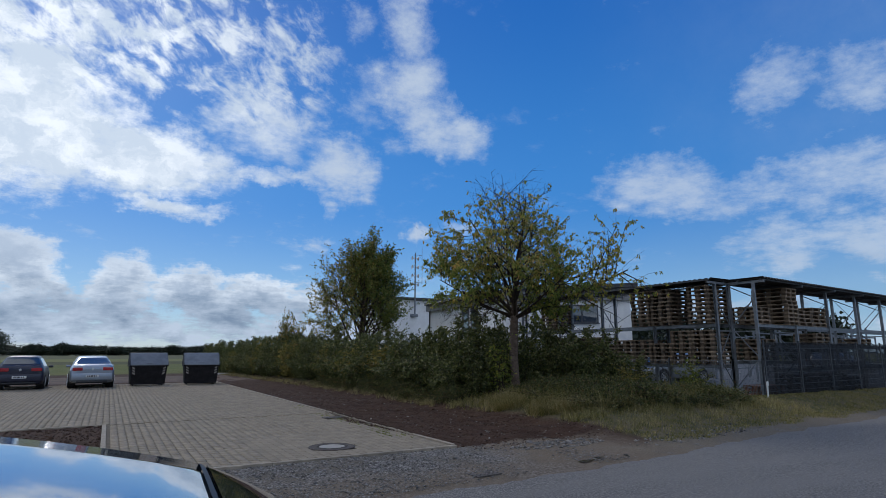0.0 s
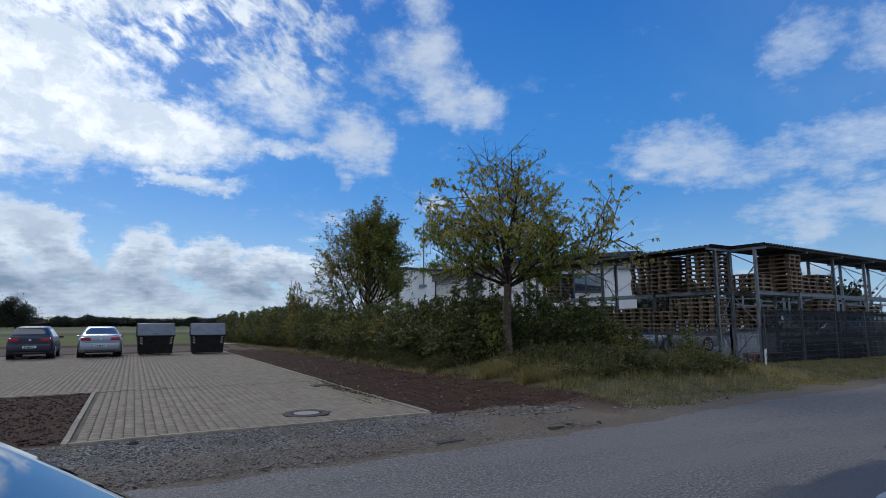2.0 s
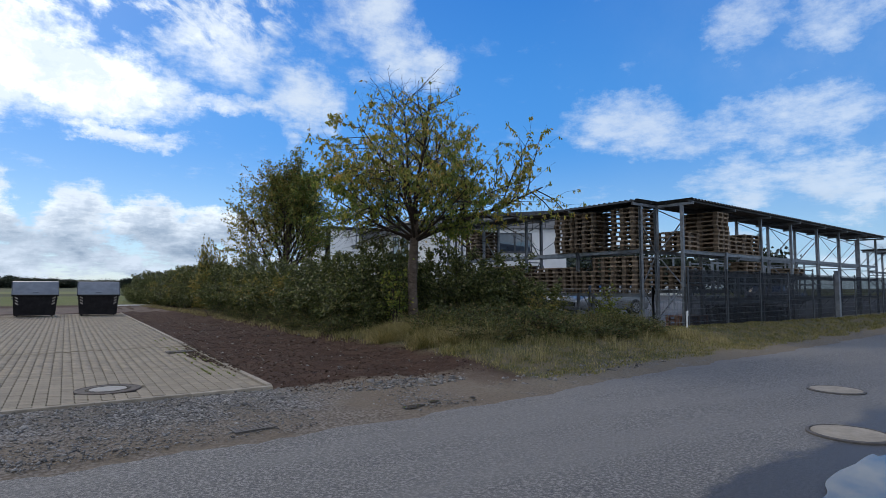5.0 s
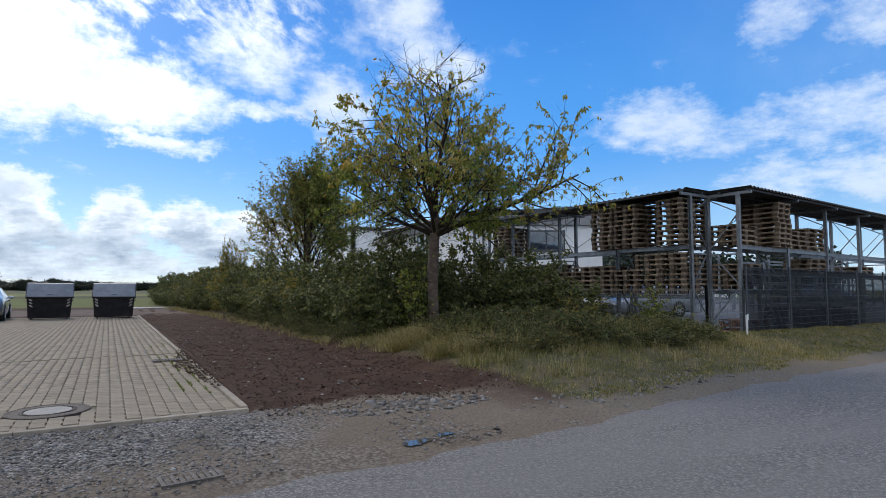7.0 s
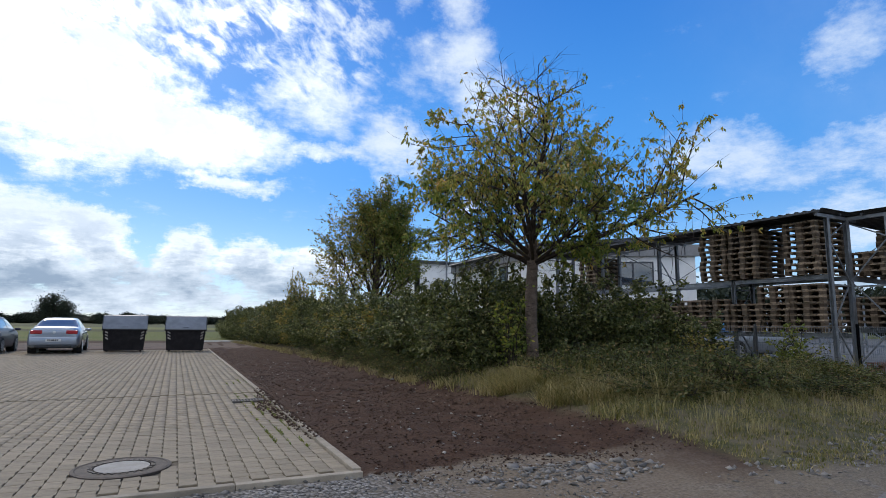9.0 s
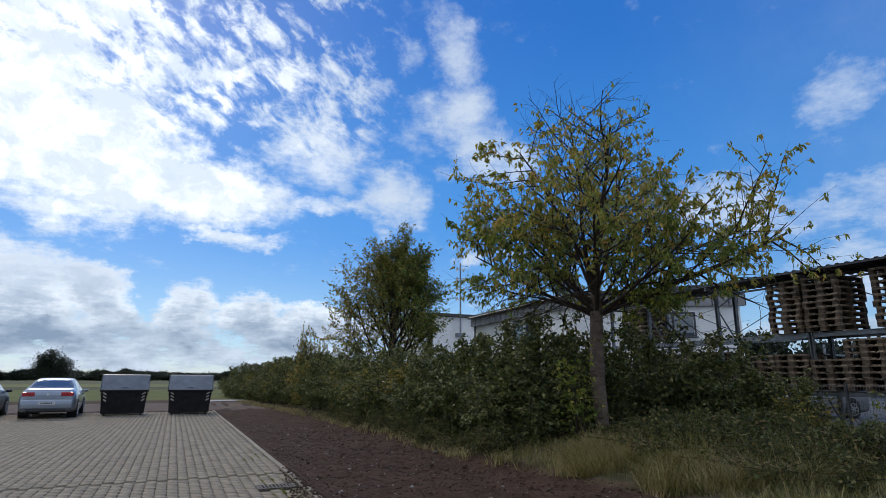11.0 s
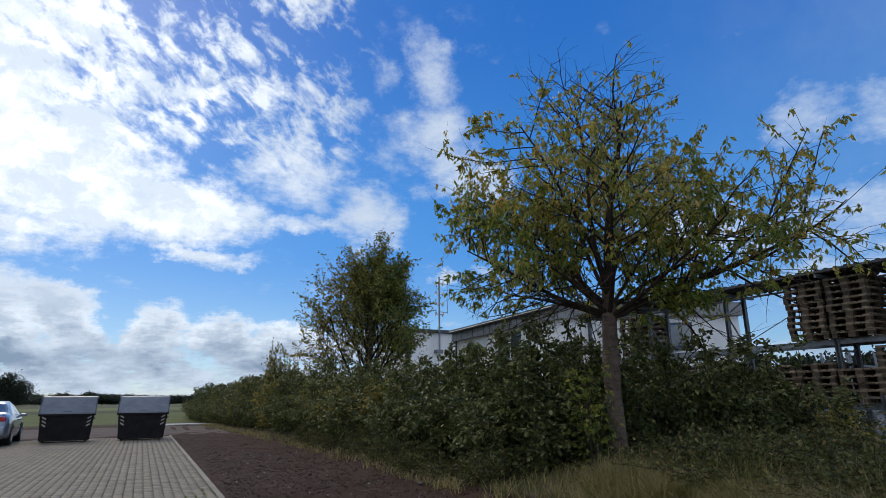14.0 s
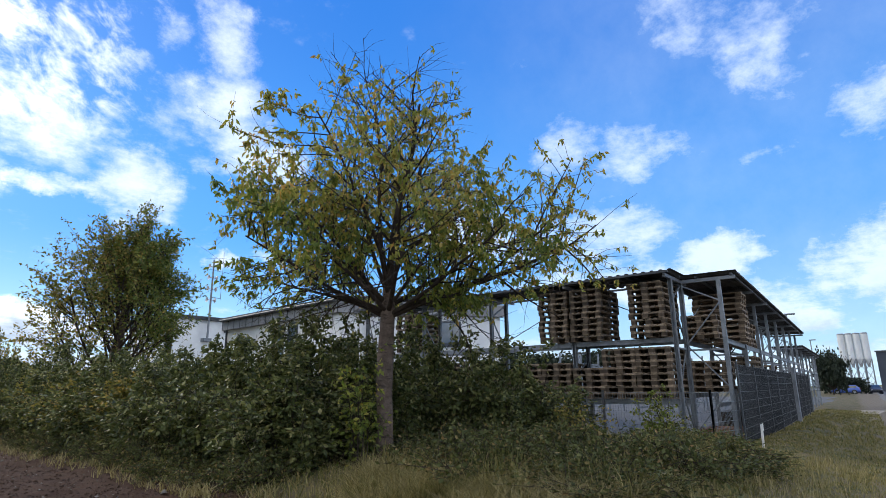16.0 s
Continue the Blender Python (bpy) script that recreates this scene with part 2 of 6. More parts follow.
GALV = surface("galvanised_steel", (0.17, 0.185, 0.20), (0.27, 0.285, 0.30), 0.55, 5, 90, 0.08, 0.5, 0.1, 0.35)
DARK_STEEL = surface("dark_steel", (0.05, 0.055, 0.06), (0.09, 0.095, 0.1), 0.6, 6, 80, 0.1, 0.3)
ROOF_SHEET = surface("roof_sheet", (0.05, 0.048, 0.046), (0.09, 0.085, 0.08), 0.7, 3, 40, 0.15, 0.2, 0.1, 0.4)
PALLET_WOOD = surface("pallet_wood", (0.15, 0.108, 0.07), (0.33, 0.25, 0.17), 0.85, 7, 70, 0.25, 0, 0.35, 0.5)
RED_WOOD = surface("stained_wood", (0.16, 0.065, 0.035), (0.30, 0.15, 0.09), 0.85, 7, 70, 0.25, 0, 0.3, 0.4)
WHITE_WALL = surface("white_render", (0.72, 0.72, 0.70), (0.83, 0.83, 0.81), 0.9, 1.2, 120, 0.12, 0, 0.03, 0.12)
FASCIA = surface("grey_panel", (0.20, 0.20, 0.20), (0.29, 0.29, 0.29), 0.6, 2.0, 60, 0.05, 0, 0.08, 0.25)
ANTHRACITE = surface("anthracite", (0.035, 0.038, 0.042), (0.06, 0.063, 0.068), 0.45, 5, 70, 0.05)
CONCRETE = surface("concrete", (0.25, 0.21, 0.155), (0.345, 0.295, 0.225), 0.9, 6, 120, 0.25, 0, 0.12, 0.4)
PAVER = surface("paver", (0.205, 0.167, 0.114), (0.28, 0.231, 0.161), 0.9, 9, 140, 0.25, 0, 0.13, 0.35)
JOINT = surface("joint_soil", (0.12, 0.098, 0.068), (0.19, 0.158, 0.112), 1.0, 12, 120, 0.5, world_space=True)
IRON = surface("cast_iron", (0.06, 0.055, 0.05), (0.14, 0.12, 0.10), 0.7, 9, 90, 0.3, 0.3)
BARK = surface("bark", (0.075, 0.052, 0.038), (0.17, 0.125, 0.095), 0.9, 6, 45, 0.7, 0, 0.05, 0.6)
bark_n = Nodes(BARK.node_tree)
bark_hsv = [k for k in BARK.node_tree.nodes if k.bl_idname == "ShaderNodeHueSaturation"][0]
bark_x, bark_y, bark_z = bark_n.xyz(bark_n.add("ShaderNodeTexCoord").outputs["Object"])
scars = bark_n.noise(bark_n.vec(bark_n.math("MULTIPLY", bark_x, 5.0), bark_n.math("MULTIPLY", bark_y, 5.0), bark_n.math("MULTIPLY", bark_z, 26.0)), 1.0, 4.0, 0.6)
bark_old = bark_hsv.inputs["Color"].links[0].from_socket
bark_n.put(bark_hsv.inputs["Color"], bark_n.mix(bark_n.ramp(scars, 0.56, 0.68, 0.0, 0.75), bark_old, (0.03, 0.021, 0.016)))
TWIG = surface("twig", (0.032, 0.024, 0.019), (0.062, 0.048, 0.036), 0.9, 9, 60, 0.3, spec=0.15)


def glass_material(name, tint=(0.02, 0.025, 0.03), rough=0.03):
    m, n, p = material(name)
    tc = n.add("ShaderNodeTexCoord").outputs["Object"]
    n.put(p.inputs["Base Color"], n.mix(n.ramp(n.noise(tc, 3.0), 0.3, 0.7), tint, tuple(1.6 * v for v in tint)))
    p.inputs["Roughness"].default_value = rough
    p.inputs["Specular IOR Level"].default_value = 1.0
    p.inputs["Coat Weight"].default_value = 1.0
    return m


DARK_GLASS = glass_material("dark_glass")


# ---- mesh helpers ----
def part(name, bm, material_used, parent=None, label="", smooth=False):
    """Links a bmesh as one mesh object, under a thing or part if there is one."""
    me = bpy.data.meshes.new(name)
    bmesh.ops.recalc_face_normals(bm, faces=bm.faces)
    bm.to_mesh(me)
    bm.free()
    me.materials.append(material_used)
    if smooth:
        me.polygons.foreach_set("use_smooth", [True] * len(me.polygons))
    ob = new(name, me)
    ob.parent = parent
    if label:
        ob["label"] = label
    return ob


def thing(name, label, category, m=None, group="", kind=""):
    ob = new(name)
    ob.empty_display_size = 0.2
    if m is not None:
        ob.matrix_world = m
    return tagged(ob, label, category, group, kind)


def raw(name, verts, faces, material_used, parent=None, smooth=False):
    me = bpy.data.meshes.new(name)
    me.from_pydata([tuple(v) for v in verts], [], [tuple(f) for f in faces])
    me.materials.append(material_used)
    if smooth:
        me.polygons.foreach_set("use_smooth", [True] * len(me.polygons))
        me.set_sharp_from_angle(angle=radians(48))
    ob = new(name, me)
    ob.parent = parent
    return ob


def box(bm, lo, hi, m=None, bevel=0.0):
    vs = bmesh.ops.create_cube(bm, size=1.0)["verts"]
    sz = [hi[k] - lo[k] for k in range(3)]
    mid = [(hi[k] + lo[k]) / 2 for k in range(3)]
    t = Matrix.Translation(mid) @ Matrix.Diagonal((*sz, 1))
    bmesh.ops.transform(bm, matrix=(m @ t) if m is not None else t, verts=vs)
    if bevel:
        es = list({e for v in vs for e in v.link_edges})
        bmesh.ops.bevel(bm, geom=es, offset=bevel, segments=2, affect="EDGES", profile=0.6)
    return bm


def fresh_box(lo, hi, bevel=0.0, m=None):
    return box(bmesh.new(), lo, hi, m, bevel)


def tube(bm, p, q, r0, r1=None, sides=8, cap=True):
    p, q = Vector(p), Vector(q)
    d = q - p
    if d.length < 1e-5:
        return bm
    turn = d.to_track_quat("Z", "Y").to_matrix().to_4x4()
    r1 = r0 if r1 is None else r1
    bmesh.ops.create_cone(bm, cap_ends=cap, segments=sides, radius1=r0, radius2=r1, depth=d.length, matrix=Matrix.Translation((p + q) / 2) @ turn)
    return bm


def bar(bm, p, q, w, h):
    """A straight rectangular bar from p to q."""
    p, q = Vector(p), Vector(q)
    d = q - p
    up = Vector((0, 0, 1)) if abs(d.normalized().z) < 0.95 else Vector((0, 1, 0))
    x = d.normalized()
    y = up.cross(x).normalized()
    z = x.cross(y)
    m = Matrix((x, y, z)).transposed().to_4x4()
    m.translation = (p + q) / 2
    return box(bm, (-d.length / 2, -w / 2, -h / 2), (d.length / 2, w / 2, h / 2), m)


def smoothstep(a, b, v):
    t = min(1.0, max(0.0, (v - a) / (b - a)))
    return t * t * (3 - 2 * t)


def line_y(x, pts):
    """A broken line y(x)."""
    return float(np.interp(x, [p[0] for p in pts], [p[1] for p in pts]))

# ---- ground ----
ROAD_NORTH = ((-60, 2.6), (-12, 3.9), (1.3, 4.85), (5.3, 4.95), (8.5, 5.15), (10.8, 5.5), (13, 5.75), (18, 6.05), (28, 7.0), (45, 8.3), (75, 10.6), (260, 26))
ROAD_SOUTH = ((-60, -4.6), (-12, -2.6), (0, -0.6), (6, 1.35), (9, 1.9), (12, 1.75), (18, 1.6), (28, 2.0), (45, 3.0), (75, 5.2), (260, 19))
PAVE_X, PAVE_Y, PATCH_X, PATCH_Y, PAVE_END = 5.74, 7.49, 0.49, 13.91, 33.4


def height(x, y):
    """The height of the open ground."""
    edge = line_y(x, ROAD_NORTH)
    bank = 0.28 * smoothstep(8.6, 10.6, x) * smoothstep(edge + 0.8, edge + 3.2, y) * (1 - smoothstep(44, 60, y))
    bank *= 1 - 0.65 * smoothstep(14.5, 17.5, x) * smoothstep(9.2, 10.4, y)
    soil = smoothstep(5.85, 6.4, x) * (1 - smoothstep(9.0, 9.6, x)) * smoothstep(6.6, 7.6, y) * (1 - smoothstep(46, 50, y))
    rough = 0.035 * noise.noise((x * 0.9, y * 0.9, 3.0)) + 0.028 * noise.noise((x * 2.7, y * 2.7, 7.0)) + 0.022 * noise.noise((x * 6.0, y * 6.0, 1.0))
    clod = 0.05 * soil * max(0.0, noise.noise((x * 9.0, y * 9.0, 5.0)))
    flat = smoothstep(edge - 0.1, edge + 0.5, y)
    z = bank + flat * (rough * (0.35 + 0.9 * soil + 0.6 * min(1.0, bank * 4)) + clod) - 0.03 * (1 - flat) - 0.012
    if -13 < x < PAVE_X + 0.12 and PAVE_Y - 0.1 < y < PAVE_END + 0.2 and not (x < PATCH_X - 0.05 and y < PATCH_Y - 0.05):
        z = min(z, -0.07)
    elif x < PATCH_X + 0.4 and y > PAVE_Y - 0.2:
        z = min(z, -0.02) + 0.01
    return z


def ground_material():
    m, n, p = material("open_ground")
    pos = n.add("ShaderNodeNewGeometry").outputs["Position"]
    x, y, z = n.xyz(pos)
    wob = n.math("SUBTRACT", n.noise(pos, 0.9, 5.0, 0.65), 0.5)
    wob2 = n.math("SUBTRACT", n.noise(pos, 4.0, 4.0, 0.65), 0.5)
    shift = n.math("ADD", n.math("MULTIPLY", wob, 1.6), n.math("MULTIPLY", wob2, 0.5))
    grain = n.noise(pos, 38.0, 5.0, 0.7)
    patchy = n.noise(pos, 1.7, 5.0, 0.65)
    soil = n.mix(n.ramp(grain, 0.3, 0.7), (0.031, 0.0155, 0.009), (0.068, 0.0355, 0.0205))
    soil = n.mix(n.ramp(patchy, 0.42, 0.66, 0.0, 0.5), soil, (0.085, 0.047, 0.029))
    vor = n.add("ShaderNodeTexVoronoi")
    n.put(vor.inputs["Vector"], pos)
    vor.inputs["Scale"].default_value = 30.0
    sep = n.add("ShaderNodeSeparateColor")
    n.put(sep.inputs[0], vor.outputs["Color"])
    stone = n.mix(sep.outputs[0], (0.135, 0.126, 0.114), (0.36, 0.335, 0.30))
    stone = n.mix(n.ramp(vor.outputs["Distance"], 0.35, 0.75), stone, (0.05, 0.045, 0.04))
    stone = n.mix(n.ramp(n.noise(pos, 1.1, 5.0, 0.7), 0.46, 0.62, 0.0, 0.85), stone, (0.14, 0.115, 0.085))
    grass = n.mix(n.ramp(grain, 0.3, 0.7), (0.05, 0.055, 0.02), (0.13, 0.115, 0.055))
    grass = n.mix(n.ramp(patchy, 0.38, 0.6, 0.0, 0.9), grass, (0.16, 0.125, 0.075))
    # where each lies
    to_gravel = n.math("MULTIPLY", n.ramp(n.math("ADD", y, n.math("MULTIPLY", shift, 0.35)), 7.35, 7.6, 1.0, 0.0), n.ramp(n.math("ADD", x, shift), 8.2, 9.6, 1.0, 0.0))
    to_soil = n.ramp(n.math("ADD", x, n.math("MULTIPLY", shift, 0.6)), 9.2, 9.8, 1.0, 0.0)
    col = n.mix(to_soil, grass, soil)
    # the track of pressed earth between road and soil
    worn = n.math("MULTIPLY", n.math("MAXIMUM", n.ramp(n.math("ADD", x, shift), 5.6, 6.8), n.ramp(n.math("ADD", y, shift), 5.5, 6.5, 0.75, 0.0)), n.ramp(n.math("ADD", x, n.math("MULTIPLY", shift, 2.0)), 10.5, 13.0, 1.0, 0.0))
    gravel = n.mix(n.math("MULTIPLY", worn, 0.8), stone, n.mix(n.ramp(grain, 0.3, 0.7), (0.125, 0.092, 0.06), (0.215, 0.165, 0.112)))
    col = n.mix(to_gravel, col, gravel)
    beside = n.math("ADD", n.math("SUBTRACT", y, n.math("MULTIPLY", x, 0.095)), n.math("MULTIPLY", shift, 0.55))
    sandy = n.mix(n.ramp(grain, 0.35, 0.65), (0.125, 0.1, 0.07), (0.22, 0.182, 0.132))
    sandy = n.mix(n.ramp(n.noise(pos, 2.4, 5.0, 0.7), 0.5, 0.66, 0.0, 0.7), sandy, stone)
    col = n.mix(n.math("MULTIPLY", n.ramp(beside, 4.9, 5.5, 1.0, 0.0), n.ramp(x, 7.5, 9.5)), col, sandy)
    # fields beyond
    rows = n.noise(n.vec(n.math("MULTIPLY", x, 0.02), n.math("MULTIPLY", y, 0.4)), 1.0, 3.0)
    field = n.mix(n.ramp(rows, 0.35, 0.65), (0.09, 0.105, 0.024), (0.13, 0.134, 0.036))
    field = n.mix(n.ramp(y, 90, 96), field, (0.075, 0.075, 0.03))
    field = n.mix(n.ramp(y, 120, 126), field, (0.15, 0.155, 0.05))
    field = n.mix(n.ramp(y, 170, 180), field, (0.10, 0.10, 0.045))
    col = n.mix(n.ramp(n.math("ADD", y, n.math("MULTIPLY", shift, 2.0)), 47, 52), col, field)
    n.put(p.inputs["Base Color"], col)
    p.inputs["Roughness"].default_value = 0.95
    p.inputs["Specular IOR Level"].default_value = 0.2
    bn = n.add("ShaderNodeBump")
    bn.inputs["Strength"].default_value = 0.6
    bn.inputs["Distance"].default_value = 0.03
    n.put(bn.inputs["Height"], n.math("ADD", grain, n.math("MULTIPLY", vor.outputs["Distance"], -0.6)))
    n.put(p.inputs["Normal"], bn.outputs[0])
    return m


GROUND = ground_material()


def ground_sheet():
    """One sheet to the horizon, fine where the walk passes."""
    near_x = list(np.arange(-14, 24, 0.11))
    near_y = list(np.arange(3.4, 16, 0.09)) + list(np.arange(16, 36, 0.2))
    xs = [-3000, -1200, -500, -200, -90, -50, -30, -20] + near_x + [24.5, 26, 29, 33, 38, 45, 60, 90, 150, 300, 700, 1500, 3000]
    ys = [-3000, -900, -300, -100, -40, -20, -10, -4, 0, 2] + near_y + [37, 39, 42, 46, 50, 60, 90, 150, 300, 700, 1500, 3000]
    verts = [(x, y, height(x, y)) for y in ys for x in xs]
    w = len(xs)
    faces = [(j * w + i, j * w + i + 1, (j + 1) * w + i + 1, (j + 1) * w + i) for j in range(len(ys) - 1) for i in range(w - 1)]
    return tagged(raw("ground", verts, faces, GROUND, smooth=True), "bare soil, gravel and grass ground running out to fields", "ground", kind="structure")


ground_sheet()


def road_material():
    m, n, p = material("asphalt")
    pos = n.add("ShaderNodeNewGeometry").outputs["Position"]
    x, y, z = n.xyz(pos)
    grain = n.noise(pos, 130.0, 3.0, 0.7)
    mid = n.noise(pos, 9.0, 5.0, 0.6)
    big = n.noise(n.vec(n.math("MULTIPLY", x, 0.22), y), 0.8, 5.0, 0.6)
    col = n.mix(n.ramp(grain, 0.3, 0.7), (0.060, 0.056, 0.051), (0.178, 0.163, 0.140))
    speck = n.noise(pos, 34.0, 5.0, 0.8)
    col = n.mix(n.ramp(speck, 0.52, 0.57, 0.0, 0.9), col, (0.27, 0.25, 0.22))
    col = n.mix(n.ramp(speck, 0.40, 0.47, 0.8, 0.0), col, (0.045, 0.045, 0.048))
    col = n.mix(n.ramp(big, 0.4, 0.62, 0.0, 0.6), col, (0.178, 0.165, 0.145))
    col = n.mix(n.ramp(mid, 0.58, 0.75, 0.0, 0.4), col, (0.07, 0.07, 0.072))
    # damp ground along the southern side
    rag = n.math("MULTIPLY", n.math("SUBTRACT", n.noise(pos, 1.5, 5.0, 0.65), 0.5), 1.3)
    damp = n.math("MULTIPLY", n.ramp(n.math("ADD", n.math("SUBTRACT", y, n.math("MULTIPLY", x, 0.10)), rag), 0.9, 1.15, 1.0, 0.0), n.ramp(n.math("ADD", x, n.math("MULTIPLY", rag, 1.6)), 4.6, 7.2))
    col = n.mix(n.math("MULTIPLY", damp, 0.72), col, (0.028, 0.025, 0.022))
    n.put(p.inputs["Base Color"], col)
    n.put(p.inputs["Roughness"], n.math("SUBTRACT", 0.85, n.math("MULTIPLY", damp, 0.35)))
    bn = n.add("ShaderNodeBump")
    bn.inputs["Strength"].default_value = 0.5
    bn.inputs["Distance"].default_value = 0.01
    n.put(bn.inputs["Height"], n.math("ADD", grain, n.math("MULTIPLY", mid, 0.6)))
    n.put(p.inputs["Normal"], bn.outputs[0])
    return m


ASPHALT = road_material()


def strip(name, xs, south, north, z, mat_used, across=10, ragged=0.0, seed=0.0):
    verts, faces = [], []
    for i, x in enumerate(xs):
        s, e = south(x), north(x)
        s -= ragged * noise.noise((x * 1.3, seed, 0.0)) + 0.5 * ragged * noise.noise((x * 5.0, seed, 2.0))
        e += ragged * noise.noise((x * 1.3, seed, 9.0)) + 0.5 * ragged * noise.noise((x * 5.0, seed, 4.0))
        for j in range(across + 1):
            f = j / across
            v = z + 0.012 * noise.noise((x * 0.6, f * 4, 1.0))
            if j in (0, across):
                v = z - 0.05
            verts.append((x, s + (e - s) * f, v))
        if i:
            a = (i - 1) * (across + 1)
            faces += [(a + j, a + across + 1 + j, a + across + 2 + j, a + j + 1) for j in range(across)]
    return raw(name, verts, faces, mat_used, smooth=True)


road_x = list(np.arange(-60, -10, 5)) + list(np.arange(-10, 30, 0.12)) + list(np.arange(30, 262, 6))
road = strip("road", road_x, lambda x: line_y(x, ROAD_SOUTH) - 6.0, lambda x: line_y(x, ROAD_NORTH), 0.004, ASPHALT, 14, 0.22)
tagged(road, "worn grey asphalt lane with damp patches and ragged edges", "road", kind="structure")

YARD = surface("yard_asphalt", (0.07, 0.07, 0.07), (0.12, 0.118, 0.112), 0.9, 0.6, 60, 0.2, world_space=True)
yard = strip("yard", list(np.arange(17.6, 90, 1.0)), lambda x: 9.9 + (x - 18.9) * 0.077 if x > 18.6 else 10.6, lambda x: 75, 0.12, YARD, 40)
tagged(yard, "grey asphalt storage yard behind the fence", "yard", kind="structure")

# ---- paved court ----
def slab(name, lo, hi, mat_used, label="", category="", kind="structure"):
    return tagged(part(name, fresh_box(lo, hi), mat_used), label, category, kind=kind)


pavement = thing("pavement", "light grey concrete block paving with soil-filled joints", "paving", kind="structure")
part("bedding", fresh_box((PATCH_X, PAVE_Y, -0.12), (PAVE_X, PATCH_Y, -0.012)), JOINT, pavement)
part("bedding", fresh_box((-13, PATCH_Y, -0.12), (PAVE_X, PAVE_END, -0.012)), JOINT, pavement)


# ---- hall with white walls ----
building = thing("commercial_building", "white rendered two-storey commercial building with grey roof edge", "building")


def wall_run(pts, z0, z1, thick, mat_used, parent, name="wall"):
    for (ax, ay), (bx, by) in zip(pts, pts[1:]):
        d = Vector((bx - ax, by - ay, 0))
        n = Vector((-d.y, d.x, 0)).normalized() * thick
        vs = [(ax, ay), (bx, by), (bx + n.x, by + n.y), (ax + n.x, ay + n.y)]
        verts = [(*v, z0) for v in vs] + [(*v, z1) for v in vs]
        raw(name, verts, [(3, 2, 1, 0), (4, 5, 6, 7), (0, 1, 5, 4), (1, 2, 6, 5), (2, 3, 7, 6), (3, 0, 4, 7)], mat_used, parent)


WALLS = ((19.35, 32.9), (18.85, 23.45), (24.5, 19.8))
wall_run(WALLS, 0.1, 4.48, 0.35, WHITE_WALL, building)
wall_run(((24.5, 19.8), (33.0, 34.0), (19.35, 32.9)), 0.1, 4.48, 0.35, WHITE_WALL, building)
wall_run(((19.15, 33.0), (18.65, 23.35), (24.55, 19.55)), 4.41, 4.9, 0.3, FASCIA, building, "fascia")
raw("roof", [(19.0, 33.1, 4.92), (18.55, 23.25, 4.92), (24.7, 19.4, 5.12), (33.2, 34.2, 5.12)] + [(19.0, 33.1, 5.0), (18.55, 23.25, 5.0), (24.7, 19.4, 5.36), (33.2, 34.2, 5.36)],
    [(0, 1, 2, 3), (7, 6, 5, 4), (0, 4, 5, 1), (1, 5, 6, 2), (2, 6, 7, 3), (3, 7, 4, 0)], ANTHRACITE, building)
rear_hall = thing("rear_hall", "long white hall behind the hedge with a low grey roof", "building")
wall_run(((22.6, 47.0), (40.0, 47.0), (40.0, 53.5), (22.6, 53.5), (22.6, 47.0)), 0.1, 6.6, 0.35, WHITE_WALL, rear_hall)
part("roof", fresh_box((22.3, 46.7, 6.62), (40.3, 53.8, 6.85)), ANTHRACITE, rear_hall)

# ---- racks ----
def rack_frame(origin, d):
    m = Matrix.Identity(4)
    a = Vector((d[0], d[1], 0)).normalized()
    b = Vector((-a.y, a.x, 0))
    for k in range(3):
        m[k][0], m[k][1] = a[k], b[k]
    m.translation = (*origin, 0.1)
    return m


RIGHT = rack_frame((18.99, 9.67), (1, 0.085))
LEFT = rack_frame((18.07, 10.48), (-0.04, 1.0))

# ---- pallets ----
def pallet_mesh(lo, hi, name, mat_used):
    bm = fresh_box(lo, hi)
    for v in bm.verts:
        v.co += Vector((random.uniform(-0.003, 0.003), random.uniform(-0.003, 0.003), random.uniform(-0.002, 0.002)))
    me = bpy.data.meshes.new(name)
    bm.to_mesh(me)
    bm.free()
    me.materials.append(mat_used)
    return me


# near-black pallet wood: the shade behind the fence is put into its colour
SHADED_WOOD = surface("shaded_wood", (0.03, 0.022, 0.016), (0.07, 0.05, 0.036), 0.9, 7, 70, 0.2)
PALLET_DATA = {}
# blocks toned darker than the boards, so the board edges stand out
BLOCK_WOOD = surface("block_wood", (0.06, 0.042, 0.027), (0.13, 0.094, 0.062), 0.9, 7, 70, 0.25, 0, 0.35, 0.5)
for tone, mat_used, block_used in (("grey", PALLET_WOOD, BLOCK_WOOD), ("red", RED_WOOD, RED_WOOD), ("dark", SHADED_WOOD, SHADED_WOOD)):
    pieces = []
    for k in range(5):
        y = -0.4 + 0.0725 + k * (0.8 - 0.145) / 4
        w = 0.0725 if k in (0, 2, 4) else 0.05
        pieces.append(("top_board", pallet_mesh((-0.6, y - w, 0.122), (0.6, y + w, 0.144), "top_board", mat_used)))
    for k in range(3):
        pieces.append(("stringer", pallet_mesh((-0.6 + k * 0.5275, -0.4, 0.1), (-0.455 + k * 0.5275, 0.4, 0.122), "stringer", mat_used)))
        y = (-0.35, 0.0, 0.35)[k]
        w = 0.05 if k != 1 else 0.0725
        pieces.append(("bottom_board", pallet_mesh((-0.6, y - w, 0.0), (0.6, y + w, 0.022), "bottom_board", mat_used)))
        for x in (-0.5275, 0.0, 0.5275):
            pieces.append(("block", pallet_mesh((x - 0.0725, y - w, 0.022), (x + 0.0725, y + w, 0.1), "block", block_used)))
    PALLET_DATA[tone] = pieces


